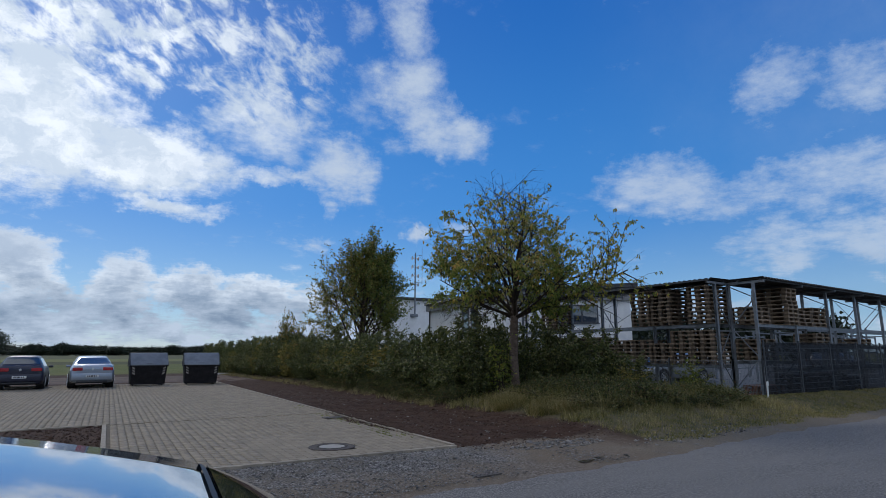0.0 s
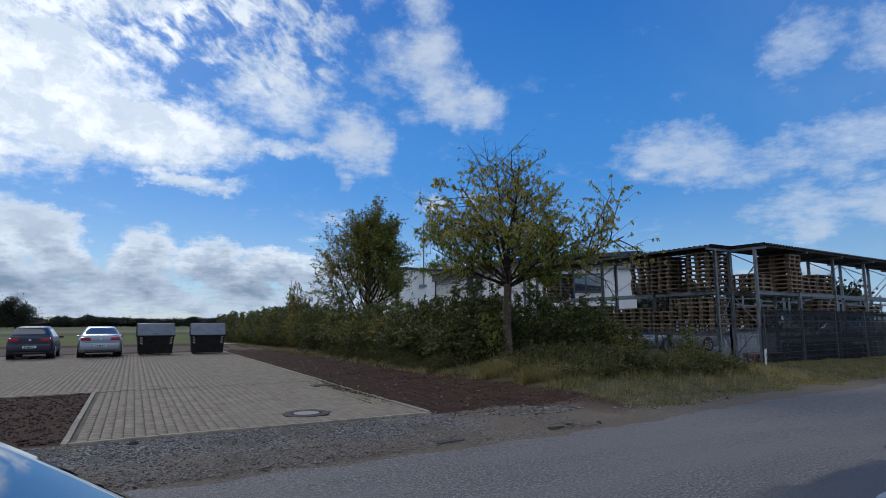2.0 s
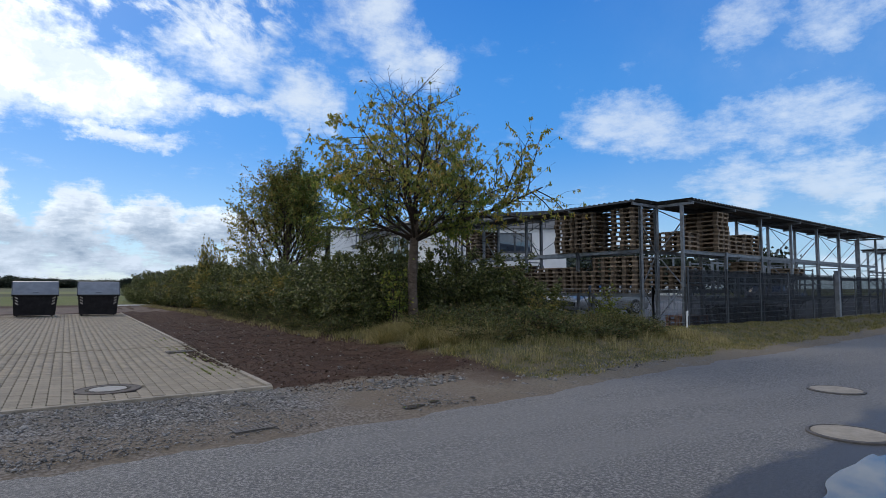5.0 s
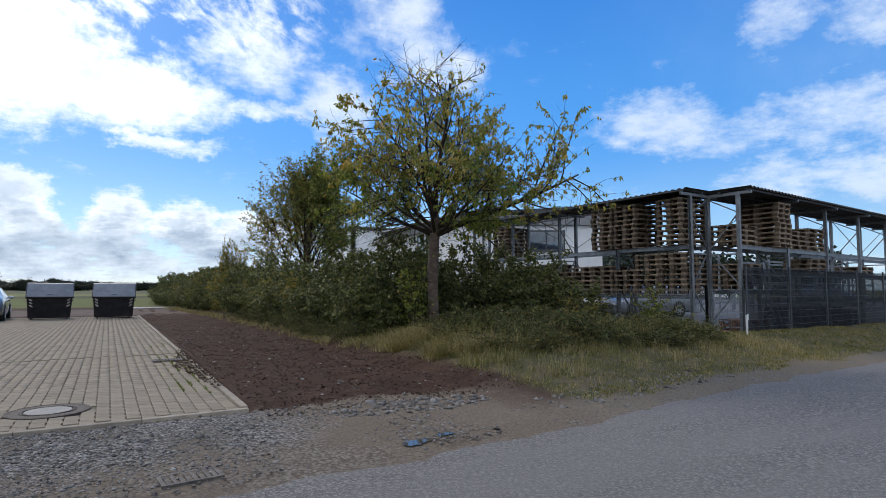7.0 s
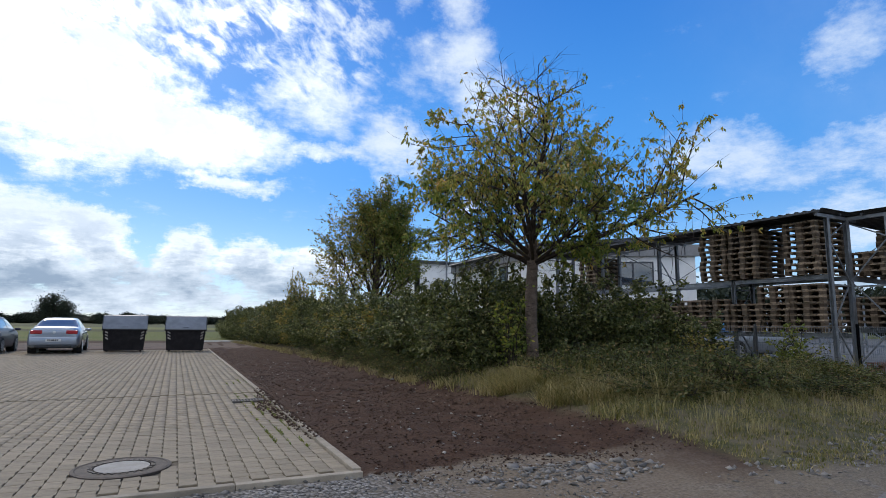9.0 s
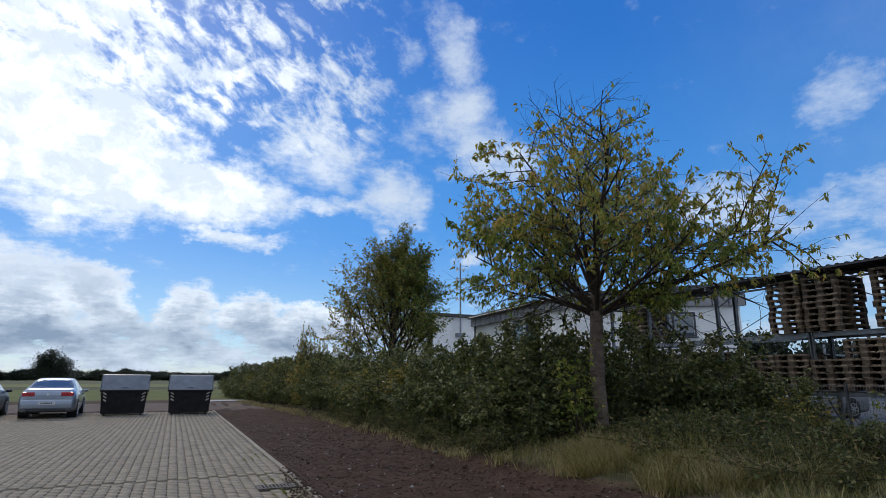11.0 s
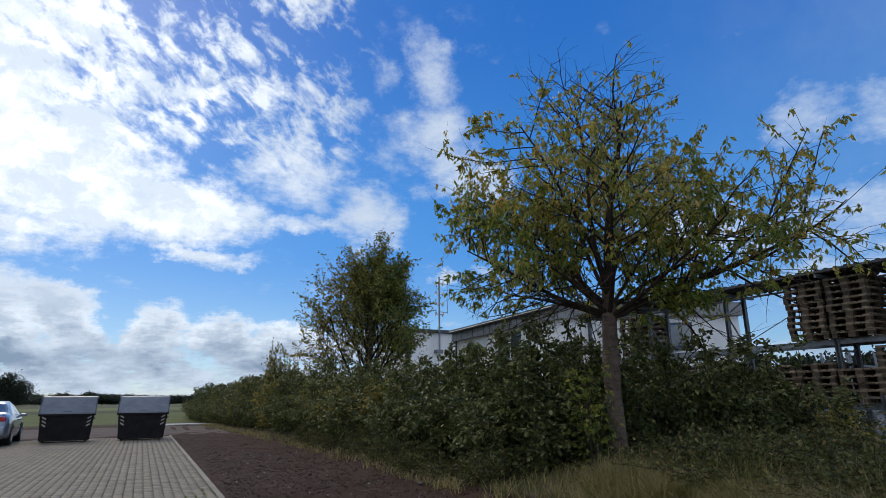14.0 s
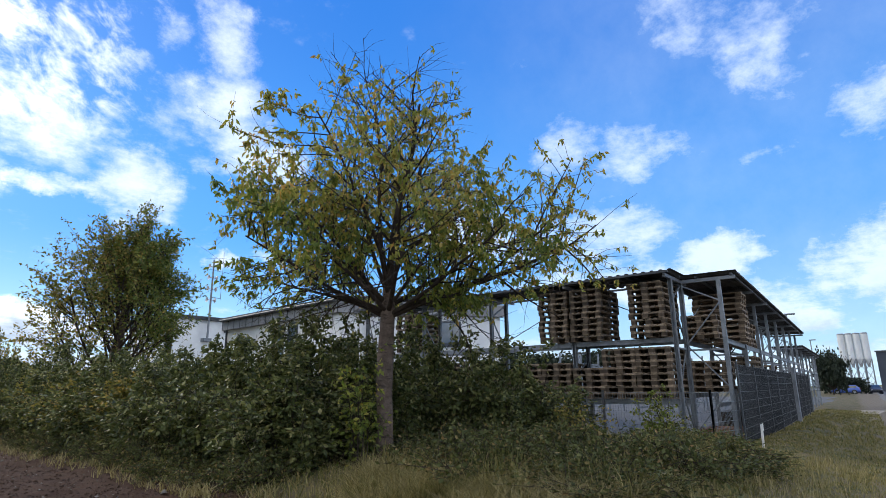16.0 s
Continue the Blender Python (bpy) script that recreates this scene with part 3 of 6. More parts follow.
def pallet(m, tone="grey", group="stacked pallets", label="weathered wooden pallet stacked on a storage rack", lean=True):
    ob = thing("pallet", label, "pallet", m, group)
    for name, me in PALLET_DATA[tone]:
        o = new(name, me)
        o.parent = ob
    return ob


def stack(frame_m, x, y, z, count, turn=90, tone="grey", label="weathered wooden pallet stacked on a storage rack"):
    for k in range(count):
        m = frame_m @ pose(x + random.uniform(-0.02, 0.02), y + random.uniform(-0.025, 0.025), z + 0.0005 + k * 0.1445, 0, 0, turn + random.uniform(-1.6, 1.6))
        pallet(m, tone, label=label)


# ---- storage racks ----
def corrugated(parent, x0, x1, y0, y1, z0, z1, pitch=0.2, depth=0.05):
    """A roof of ribbed sheet; the ribs run from front to back."""
    n = int((x1 - x0) / pitch * 4)
    verts, faces = [], []
    for k in range(n + 1):
        x = x0 + (x1 - x0) * k / n
        rise = depth if (k % 4) in (0, 1) else 0.0
        for t in (0.0, -0.012):
            verts += [(x, y0, z0 + rise + t), (x, y1, z1 + rise + t)]
        if k:
            a, b = 4 * (k - 1), 4 * k
            faces += [(a, b, b + 1, a + 1), (a + 2, a + 3, b + 3, b + 2), (a, a + 2, b + 2, b), (a + 1, b + 1, b + 3, a + 3)]
    return raw("roof_sheet", verts, faces, ROOF_SHEET, parent)


def channel(bm, p, q, w=0.09, h=0.10):
    """An open steel channel: a web and two flanges."""
    bar(bm, p, q, w * 0.25, h)
    up = Vector((0, 0, h / 2 - 0.006))
    for s in (1, -1):
        bar(bm, Vector(p) + s * up, Vector(q) + s * up, w, 0.012)
    return bm


def upright(bm, x, y, z0, z1, w=0.09):
    """A rack post: a folded channel with slots."""
    box(bm, (x - w / 2, y - w / 2, z0), (x + w / 2, y - w / 2 + 0.012, z1))
    box(bm, (x - w / 2, y - w / 2 + 0.012, z0), (x - w / 2 + 0.012, y + w / 2, z1))
    box(bm, (x + w / 2 - 0.012, y - w / 2 + 0.012, z0), (x + w / 2, y + w / 2, z1))
    box(bm, (x - 0.07, y - 0.07, z0), (x + 0.07, y + 0.07, z0 + 0.01))
    return bm


def rack(m, bays, width, y_front, y_back, levels, roof_y, label, first_levels=None, top=3.84):
    ob = thing("pallet_rack", label, "storage rack", m)
    n = bays + 1
    for k in range(n):
        x = k * width
        for y in (y_front, y_back):
            part("post", upright(bmesh.new(), x, y, 0.0, top), GALV, ob)
        zs = (0.35, 1.35, 2.35, 3.35, top - 0.05)
        for a, b in zip(zs, zs[1:]):
            flip = zs.index(a) % 2
            part("brace", bar(bmesh.new(), (x, y_front if flip else y_back, a), (x, y_back if flip else y_front, b), 0.03, 0.03), GALV, ob)
        part("roof_beam", bar(bmesh.new(), (x, roof_y[0] + 0.05, top + 0.04), (x, roof_y[1] - 0.05, top + 0.04), 0.06, 0.08), GALV, ob)
        for z in levels[:1]:
            part("cross_tie", bar(bmesh.new(), (x, y_front, z - 0.25), (x, y_back, z - 0.25), 0.03, 0.04), GALV, ob)
    for k in range(bays):
        zs = levels if first_levels is None or k else first_levels
        for z in zs:
            for y in (y_front, y_back):
                part("beam", channel(bmesh.new(), (k * width + 0.05, y, z - 0.06), ((k + 1) * width - 0.05, y, z - 0.06), 0.05, 0.11), GALV, ob)
        # crossed ties at the back of every other bay
        if k % 2 == 0:
            part("tie", tube(bmesh.new(), (k * width, y_back, 2.7), ((k + 1) * width, y_back, 3.85), 0.012, sides=6), GALV, ob)
        else:
            part("tie", tube(bmesh.new(), (k * width, y_back, 3.85), ((k + 1) * width, y_back, 2.7), 0.012, sides=6), GALV, ob)
    for y in (roof_y[0] + 0.12, (roof_y[0] + roof_y[1]) / 2, roof_y[1] - 0.12):
        part("purlin", bar(bmesh.new(), (-0.12, y, top + 0.1), (bays * width + 0.15, y, top + 0.1), 0.05, 0.05), DARK_STEEL, ob)
    corrugated(ob, -0.15, bays * width + 0.2, roof_y[0], roof_y[1], top + 0.13, top + 0.13)
    return ob


# y runs towards the road on the left rack, away from it on the right one
rack(RIGHT, 7, 2.8, 0.0, 0.85, (2.48, 1.8, 0.95), (-0.42, 1.35), "long galvanised pallet rack under a ribbed roof beside the road", (2.48, 1.25))
rack(LEFT, 4, 2.5, 0.0, -0.8, (2.5, 1.12), (0.38, -1.2), "galvanised pallet rack under a ribbed roof, loaded with pallets")

random.seed(5)
for x, n in ((0.56, 9), (2.08, 9), (2.98, 9), (8.1, 8)):
    stack(LEFT, x, -0.42, 2.51, n)
for x, n in ((0.5, 8), (1.32, 8), (2.1, 5), (2.98, 6), (3.78, 6), (4.57, 5), (5.5, 7), (6.4, 6), (7.0, 7), (8.1, 6)):
    stack(LEFT, x, -0.42, 1.13, n)
stack(RIGHT, 0.72, 0.55, 2.49, 4, 0)
stack(RIGHT, 2.28, 0.42, 2.49, 9, 90)
for x, n in ((3.75, 4), (4.98, 5)):
    stack(RIGHT, x, 0.45, 2.49, n, 0)
stack(RIGHT, 0.75, 0.5, 1.26, 5, 0)
stack(RIGHT, 0.95, 0.42, 0.0, 3, 0, "red", "reddish wooden pallet lying on the yard inside the fence")
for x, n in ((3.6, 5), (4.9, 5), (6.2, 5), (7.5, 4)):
    stack(RIGHT, x, 0.42, 0.0, n, 0, "dark", "wooden pallet toned dark for shade, stacked on the ground behind the fence")
for x, n in ((5.0, 3), (9.1, 2)):
    stack(RIGHT, x, 0.42, 1.81, n, 0)

# ---- fences ----
random.seed(8)
NET_M, nn, pp = material("shade_net")
tcn = nn.add("ShaderNodeTexCoord").outputs["Object"]
nn.put(pp.inputs["Base Color"], nn.mix(nn.noise(tcn, 3.0), (0.010, 0.012, 0.017), (0.018, 0.022, 0.03)))
pp.inputs["Roughness"].default_value = 0.7
nn.put(pp.inputs["Alpha"], nn.ramp(nn.noise(tcn, 2.2, 4.0), 0.3, 0.7, 0.66, 0.80))
pp.inputs["Specular IOR Level"].default_value = 0.05


def mesh_fence(pts, z0, h, step, label, net=False):
    ob = thing("mesh_fence", label, "fence")
    for a, b in zip(pts, pts[1:]):
        a, b = Vector((*a, 0)), Vector((*b, 0))
        d = b - a
        n = max(1, round(d.length / 2.5))
        for k in range(n + 1):
            p = a + d * (k / n)
            part("post", fresh_box((p.x - 0.03, p.y - 0.02, z0 - 0.1), (p.x + 0.03, p.y + 0.02, z0 + h + 0.06), 0.004), DARK_STEEL, ob)
        for k in range(n):
            p, q = a + d * ((k + 0.02) / n), a + d * ((k + 0.98) / n)
            verts, faces = [], []

            def rod(u, v, r):
                x = (v - u).normalized()
                y = Vector((0, 0, 1)).cross(x)
                y = y.normalized() if y.length > 0.1 else d.normalized()
                z = x.cross(y)
                base = len(verts)
                for e in (u, v):
                    for s, t in ((1, 1), (-1, 1), (-1, -1), (1, -1)):
                        verts.append(tuple(e + y * r * s + z * r * t))
                for i in range(4):
                    j = (i + 1) % 4
                    faces.append((base + i, base + j, base + 4 + j, base + 4 + i))

            m = int((q - p).length / step)
            for i in range(m + 1):
                s = p + (q - p) * (i / m)
                rod(s + Vector((0, 0, z0 + 0.05)), s + Vector((0, 0, z0 + h)), 0.003 if net else 0.0024)
            for i in range(int(h / 0.2) + 1):
                z = Vector((0, 0, z0 + 0.05 + i * 0.2))
                rod(p + z, q + z, 0.0045)
            raw("mesh_panel", verts, faces, ANTHRACITE if net else GALV, ob)
            if net:
                side = Vector((-d.y, d.x, 0)).normalized() * 0.02
                nv, nf = [], []
                for i in range(13):
                    for j in range(7):
                        w = 0.012 * noise.noise((i * 0.8 + k * 5, j * 0.7, 2.0))
                        g = p + (q - p) * (i / 12) + side * (1 + w * 40)
                        nv.append((g.x, g.y, z0 + 0.06 + (h - 0.08) * j / 6))
                nf = [(i * 7 + j, (i + 1) * 7 + j, (i + 1) * 7 + j + 1, i * 7 + j + 1) for i in range(12) for j in range(6)]
                raw("shade_net", nv, nf, NET_M, ob, True)
    return ob


def along(m, x, y):
    p = m @ Vector((x, y, 0))
    return (p.x, p.y)


mesh_fence((along(RIGHT, -0.05, -0.16), along(RIGHT, 12.6, -0.16)), 0.12, 1.85, 0.05, "grey wire mesh fence covered with dark shade netting", True)
mesh_fence((along(RIGHT, 13.2, -0.16), along(RIGHT, 22.0, -0.16)), 0.12, 1.85, 0.1, "grey wire mesh fence covered with dark shade netting", True)
mesh_fence((along(RIGHT, -0.1, -0.1), (17.6, 9.75), (17.25, 21.5)), 0.12, 1.25, 0.06, "low grey wire mesh fence round the storage yard")
gate_post = thing("gate_post", "light grey square steel gate post between fence runs", "post")
gp = along(RIGHT, 12.9, -0.2)
part("post_body", fresh_box((gp[0] - 0.09, gp[1] - 0.09, 0.05), (gp[0] + 0.09, gp[1] + 0.09, 2.15), 0.01), GALV, gate_post)
part("post_cap", fresh_box((gp[0] - 0.1, gp[1] - 0.1, 2.15), (gp[0] + 0.1, gp[1] + 0.1, 2.18), 0.005), GALV, gate_post)
WHITE_PAINT = surface("white_paint", (0.62, 0.62, 0.60), (0.78, 0.78, 0.76), 0.6, 5, 60, 0.05, 0, 0.05, 0.4)
stake = thing("marker_stake", "thin white marker stake standing in the verge grass", "stake", pose(18.04, 8.98, 0.12, 2, -2, 0))
part("rod", fresh_box((-0.02, -0.02, 0), (0.02, 0.02, 0.62), 0.004), WHITE_PAINT, stake)
part("plate", fresh_box((-0.035, -0.028, 0.5), (0.035, -0.021, 0.64), 0.003), WHITE_PAINT, stake)

# ---- waste containers ----
LID = surface("grey_lid", (0.13, 0.14, 0.15), (0.19, 0.20, 0.21), 0.42, 3, 60, 0.06, 0, 0.05, 0.35)
BIN_BODY = surface("charcoal_plastic", (0.011, 0.010, 0.011), (0.020, 0.018, 0.019), 0.6, 4, 70, 0.08, spec=0.12)
STRIPE_W = surface("reflective_white", (0.24, 0.22, 0.19), (0.34, 0.31, 0.27), 0.5, 9, 80, 0.02)


def loft_prism(sections):
    """Joins rectangles (x0, x1, y0, y1, z) into one closed body."""
    bm = bmesh.new()
    rings = [[bm.verts.new(v) for v in ((a, c, z), (b, c, z), (b, d, z), (a, d, z))] for a, b, c, d, z in sections]
    for r, s in zip(rings, rings[1:]):
        for i in range(4):
            bm.faces.new((r[i], r[(i + 1) % 4], s[(i + 1) % 4], s[i]))
    bm.faces.new(rings[0][::-1])
    bm.faces.new(rings[-1])
    return bm


def waste_container(m):
    ob = thing("waste_container", "charcoal waste container with a sloping grey lid", "waste container", m, "waste containers on the paving")
    bm = loft_prism(((-0.77, 0.77, 0.08, 1.05, 0.06), (-0.83, 0.83, 0.0, 1.2, 0.95)))
    bmesh.ops.bevel(bm, geom=list(bm.edges), offset=0.025, segments=2, affect="EDGES")
    part("body", bm, BIN_BODY, ob)
    part("rim", fresh_box((-0.88, -0.05, 0.93), (0.88, 1.25, 1.0), 0.015), BIN_BODY, ob)
    bm = bmesh.new()
    prof = ((-0.06, 1.0), (-0.05, 1.04), (0.62, 1.60), (0.70, 1.62), (1.25, 1.12), (1.26, 1.0))
    left = [bm.verts.new((-0.88, y, z)) for y, z in prof]
    right = [bm.verts.new((0.88, y, z)) for y, z in prof]
    for i in range(len(prof) - 1):
        bm.faces.new((left[i], left[i + 1], right[i + 1], right[i]))
    bm.faces.new((left[-1], left[0], right[0], right[-1]))
    front = part("lid", bm, LID, ob)
    # dark recessed end plates of the lid
    for s in (-1, 1):
        bm = bmesh.new()
        vs = [bm.verts.new((s * 0.872, y, z)) for y, z in prof]
        ws = [bm.verts.new((s * 0.845, y, z)) for y, z in prof]
        bm.faces.new(vs)
        bm.faces.new(ws[::-1])
        for i in range(len(prof)):
            j = (i + 1) % len(prof)
            bm.faces.new((vs[i], vs[j], ws[j], ws[i]))
        part("lid_end", bm, BIN_BODY, ob)
        part("trunnion", tube(bmesh.new(), (s * 0.8, 0.6, 0.82), (s * 0.88, 0.6, 0.82), 0.03, sides=10), DARK_STEEL, ob)
        # warning stripes at the front corners
        for k in range(3):
            z = 0.62 + k * 0.13
            x = s * (0.64 + 0.06 * (z - 0.06) / 0.89)
            y = 0.08 * (1 - (z - 0.06) / 0.89)
            st = bmesh.new()
            hw, hh = 0.06, 0.045
            vs = [(x - hw, z - hh - s * 0.035), (x + hw, z - hh + s * 0.035), (x + hw, z + hh * 0.3 + s * 0.035), (x - hw, z + hh * 0.3 - s * 0.035)]
            fv = [st.verts.new((a, y - 0.008, b)) for a, b in vs]
            bv = [st.verts.new((a, y + 0.03, b)) for a, b in vs]
            st.faces.new(fv)
            st.faces.new(bv[::-1])
            for i in range(4):
                st.faces.new((fv[i], fv[(i + 1) % 4], bv[(i + 1) % 4], bv[i]))
            part("warning_stripe", st, STRIPE_W, ob, "white reflective stripe")
        for y in (0.2, 0.95):
            part("castor", tube(bmesh.new(), (s * 0.68, y, 0.045), (s * 0.63, y, 0.045), 0.045, sides=12), BIN_BODY, ob)
    hn = bmesh.new()
    tube(hn, (-0.1, -0.02, 1.08), (-0.1, -0.05, 1.1), 0.01, sides=6)
    tube(hn, (0.1, -0.02, 1.08), (0.1, -0.05, 1.1), 0.01, sides=6)
    tube(hn, (-0.1, -0.05, 1.1), (0.1, -0.05, 1.1), 0.01, sides=6)
    part("handle", hn, DARK_STEEL, ob)
    return ob


b1 = waste_container(pose(2.22, 31.1, 0.0, 0, 0, 3))
copy_thing(b1, pose(4.67, 31.0, 0.0, 0, 0, -2))

# ---- building details ----
FRAME_GREY = surface("window_frame_grey", (0.045, 0.05, 0.058), (0.07, 0.075, 0.085), 0.4, 6, 70, 0.03)
PANE = glass_material("window_pane", (0.03, 0.04, 0.055), 0.02)


def on_wall(a, b, s, z, off):
    """A frame on the wall from a to b: s metres along, z up, off metres proud; its x runs along the wall, its y out of it."""
    d = Vector((b[0] - a[0], b[1] - a[1], 0)).normalized()
    o = Vector((d.y, -d.x, 0))
    m = Matrix.Identity(4)
    for k in range(3):
        m[k][0], m[k][1] = d[k], o[k]
    p = Vector((a[0], a[1], 0)) + d * s + o * off
    m.translation = (p.x, p.y, z)
    return m


def window(a, b, s, z, w, h, mullions=0):
    win = new("window")
    win.parent = building
    win.matrix_world = on_wall(a, b, s, z, 0.0)
    fr = bmesh.new()
    for lo, hi in (((-w / 2, -0.05, 0), (-w / 2 + 0.07, 0.03, h)), ((w / 2 - 0.07, -0.05, 0), (w / 2, 0.03, h)),
                   ((-w / 2 + 0.07, -0.05, 0), (w / 2 - 0.07, 0.03, 0.07)), ((-w / 2 + 0.07, -0.05, h - 0.07), (w / 2 - 0.07, 0.03, h))):
        box(fr, lo, hi)
    part("window_frame", fr, FRAME_GREY, win)
    for k in range(mullions):
        x = -w / 2 + w * (k + 1) / (mullions + 1)
        part("mullion", fresh_box((x - 0.04, -0.05, 0.07), (x + 0.04, 0.028, h - 0.07)), FRAME_GREY, win)
    for k in range(mullions + 1):
        x0 = -w / 2 + 0.07 + (w - 0.14) * k / (mullions + 1)
        part("pane", fresh_box((x0 + 0.02, 0.004, 0.07), (x0 + (w - 0.14) / (mullions + 1) - 0.02, 0.012, h - 0.07)), PANE, win)
    part("window_sill", fresh_box((-w / 2 - 0.05, -0.02, -0.05), (w / 2 + 0.05, 0.09, -0.01), 0.006), FRAME_GREY, win)
    return win


window(WALLS[0], WALLS[1], 5.05, 2.7, 0.8, 1.6)
window(WALLS[0], WALLS[1], 6.15, 2.7, 0.8, 1.6)
window(WALLS[1], WALLS[2], 4.1, 3.2, 1.75, 0.98, 1)
for a, b, s in ((WALLS[1], WALLS[2], 1.1), (WALLS[0], WALLS[1], 0.12)):
    m = on_wall(a, b, s, 0, 0.06)
    dp = tube(bmesh.new(), m @ Vector((0, 0, 0.1)), m @ Vector((0, 0, 4.42)), 0.05, sides=10)
    part("downpipe", dp, ANTHRACITE, building)
# joints of the fascia panels
for a, b, n in (((19.15, 33.0), (18.65, 23.35), 16), ((18.65, 23.35), (24.55, 19.55), 11)):
    L = math.hypot(b[0] - a[0], b[1] - a[1])
    for k in range(n + 1):
        m = on_wall(a, b, L * k / n, 4.42, 0.006)
        part("panel_joint", fresh_box((-0.02, -0.01, 0), (0.02, 0.008, 0.46), m=m), ANTHRACITE, building)
m = on_wall((19.05, 33.0), (18.55, 23.35), 0, 4.88, 0.0)
part("gutter", tube(bmesh.new(), m @ Vector((0, 0.03, 0)), m @ Vector((9.6, 0.03, 0)), 0.06, sides=10), ANTHRACITE, building)
wl = thing("wall_lamp", "small dark lamp box on the white wall", "lamp", on_wall(WALLS[0], WALLS[1], -0.0, 4.3, 0.0))
wl.matrix_world = pose(26.9, 46.98, 5.9)
part("lamp_body", fresh_box((-0.15, -0.3, -0.12), (0.15, 0.0, 0.12), 0.03), ANTHRACITE, wl)

# siren mast
mast = thing("siren_mast", "pale steel mast with stacked siren horns on the roof edge", "siren mast", pose(25.3, 46.6, 0))
part("mast_pole", tube(bmesh.new(), (0, 0, 5.0), (0, 0, 11.2), 0.08, 0.06, 10), GALV, mast)
part("side_pole", tube(bmesh.new(), (0.75, 0, 8.2), (0.75, 0, 11.9), 0.02, 0.012, 6), GALV, mast)
for z in (8.3, 11.0):
    part("arm", tube(bmesh.new(), (0, 0, z), (0.75, 0, z), 0.025, sides=6), GALV, mast)
part("wall_bracket", fresh_box((-0.3, -0.1, 5.0), (0.3, 0.5, 5.25), 0.02), GALV, mast)
HORN = surface("horn_white", (0.5, 0.5, 0.5), (0.66, 0.66, 0.66), 0.5, 5, 60, 0.03)
for k in range(4):
    z = 8.1 + k * 0.85
    for s in (-1, 1):
        hb = bmesh.new()
        for r0, r1, x0, x1 in ((0.03, 0.04, 0.05, 0.18), (0.04, 0.09, 0.18, 0.27), (0.09, 0.2, 0.27, 0.32)):
            tube(hb, (s * x0, 0, z), (s * x1, 0, z), r0, r1, 14, False)
        part("horn", hb, HORN, mast, smooth=True)

# ---- cars ----
TYRE = surface("tyre", (0.012, 0.012, 0.012), (0.025, 0.025, 0.024), 0.8, 8, 70, 0.2)
RIM = surface("alloy", (0.42, 0.43, 0.44), (0.55, 0.56, 0.57), 0.35, 9, 60, 0.02, 0.8)
BLACK_TRIM = surface("black_trim", (0.012, 0.012, 0.013), (0.022, 0.022, 0.024), 0.5, 8, 80, 0.05)
RED_LAMP = surface("red_lamp", (0.28, 0.012, 0.018), (0.36, 0.02, 0.025), 0.18, 6, 40, 0.0, coat=0.6)
PLATE = surface("plate_white", (0.55, 0.55, 0.54), (0.65, 0.65, 0.64), 0.4, 9, 60, 0.0)
LAMP_CLEAR = surface("clear_lamp", (0.55, 0.57, 0.6), (0.7, 0.72, 0.75), 0.12, 8, 50, 0.0, coat=0.8)


def paint(name, col, metal=0.35, rough=0.28, coat=1.0):
    m, n, p = material(name)
    tc = n.add("ShaderNodeTexCoord").outputs["Object"]
    dust = n.ramp(n.noise(tc, 2.5, 5.0), 0.4, 0.75, 0.0, 0.05)
    n.put(p.inputs["Base Color"], n.mix(dust, col, (0.3, 0.28, 0.25)))
    p.inputs["Metallic"].default_value = metal
    n.put(p.inputs["Roughness"], n.math("ADD", n.math("MULTIPLY", n.noise(tc, 6.0, 3.0), 0.06), rough))
    p.inputs["Coat Weight"].default_value = coat
    p.inputs["Coat Roughness"].default_value = 0.03
    return m


SILVER = paint("silver_paint", (0.25, 0.285, 0.34), 0.6, 0.34)
NAVY = paint("navy_paint", (0.006, 0.008, 0.026), 0.0, 0.45, 0.3)
BLACK = paint("blue_grey_paint", (0.12, 0.16, 0.22), 0.85, 0.1)
GREY_BLUE = paint("grey_paint", (0.26, 0.275, 0.29), 0.6)

# x, sill, half width, belt, top, half width of the top; from tail to nose
SEDAN = ((-2.39, 0.45, 0.70, 0.72, 0.86, 0.60), (-2.36, 0.30, 0.82, 0.80, 0.99, 0.68), (-2.2, 0.24, 0.88, 0.88, 1.07, 0.72), (-1.72, 0.20, 0.91, 0.94, 1.08, 0.74),
         (-0.95, 0.19, 0.915, 0.96, 1.41, 0.60), (-0.2, 0.19, 0.915, 0.95, 1.47, 0.60), (0.42, 0.19, 0.91, 0.94, 1.42, 0.59),
         (1.22, 0.19, 0.90, 0.92, 1.00, 0.74), (1.9, 0.20, 0.88, 0.80, 0.88, 0.70), (2.25, 0.24, 0.78, 0.66, 0.74, 0.58), (2.39, 0.38, 0.62, 0.55, 0.6, 0.45))
HATCH = ((-2.02, 0.45, 0.72, 0.76, 0.9, 0.62), (-1.98, 0.28, 0.83, 0.86, 1.02, 0.68), (-1.86, 0.22, 0.87, 0.93, 1.09, 0.70), (-1.5, 0.2, 0.89, 0.96, 1.42, 0.58),
         (-1.3, 0.19, 0.893, 0.96, 1.46, 0.585), (-0.3, 0.19, 0.893, 0.95, 1.49, 0.59), (0.4, 0.19, 0.89, 0.94, 1.44, 0.58),
         (1.15, 0.19, 0.88, 0.92, 1.0, 0.72), (1.7, 0.2, 0.86, 0.80, 0.88, 0.68), (2.0, 0.24, 0.77, 0.66, 0.74, 0.56), (2.13, 0.38, 0.6, 0.55, 0.6, 0.42))
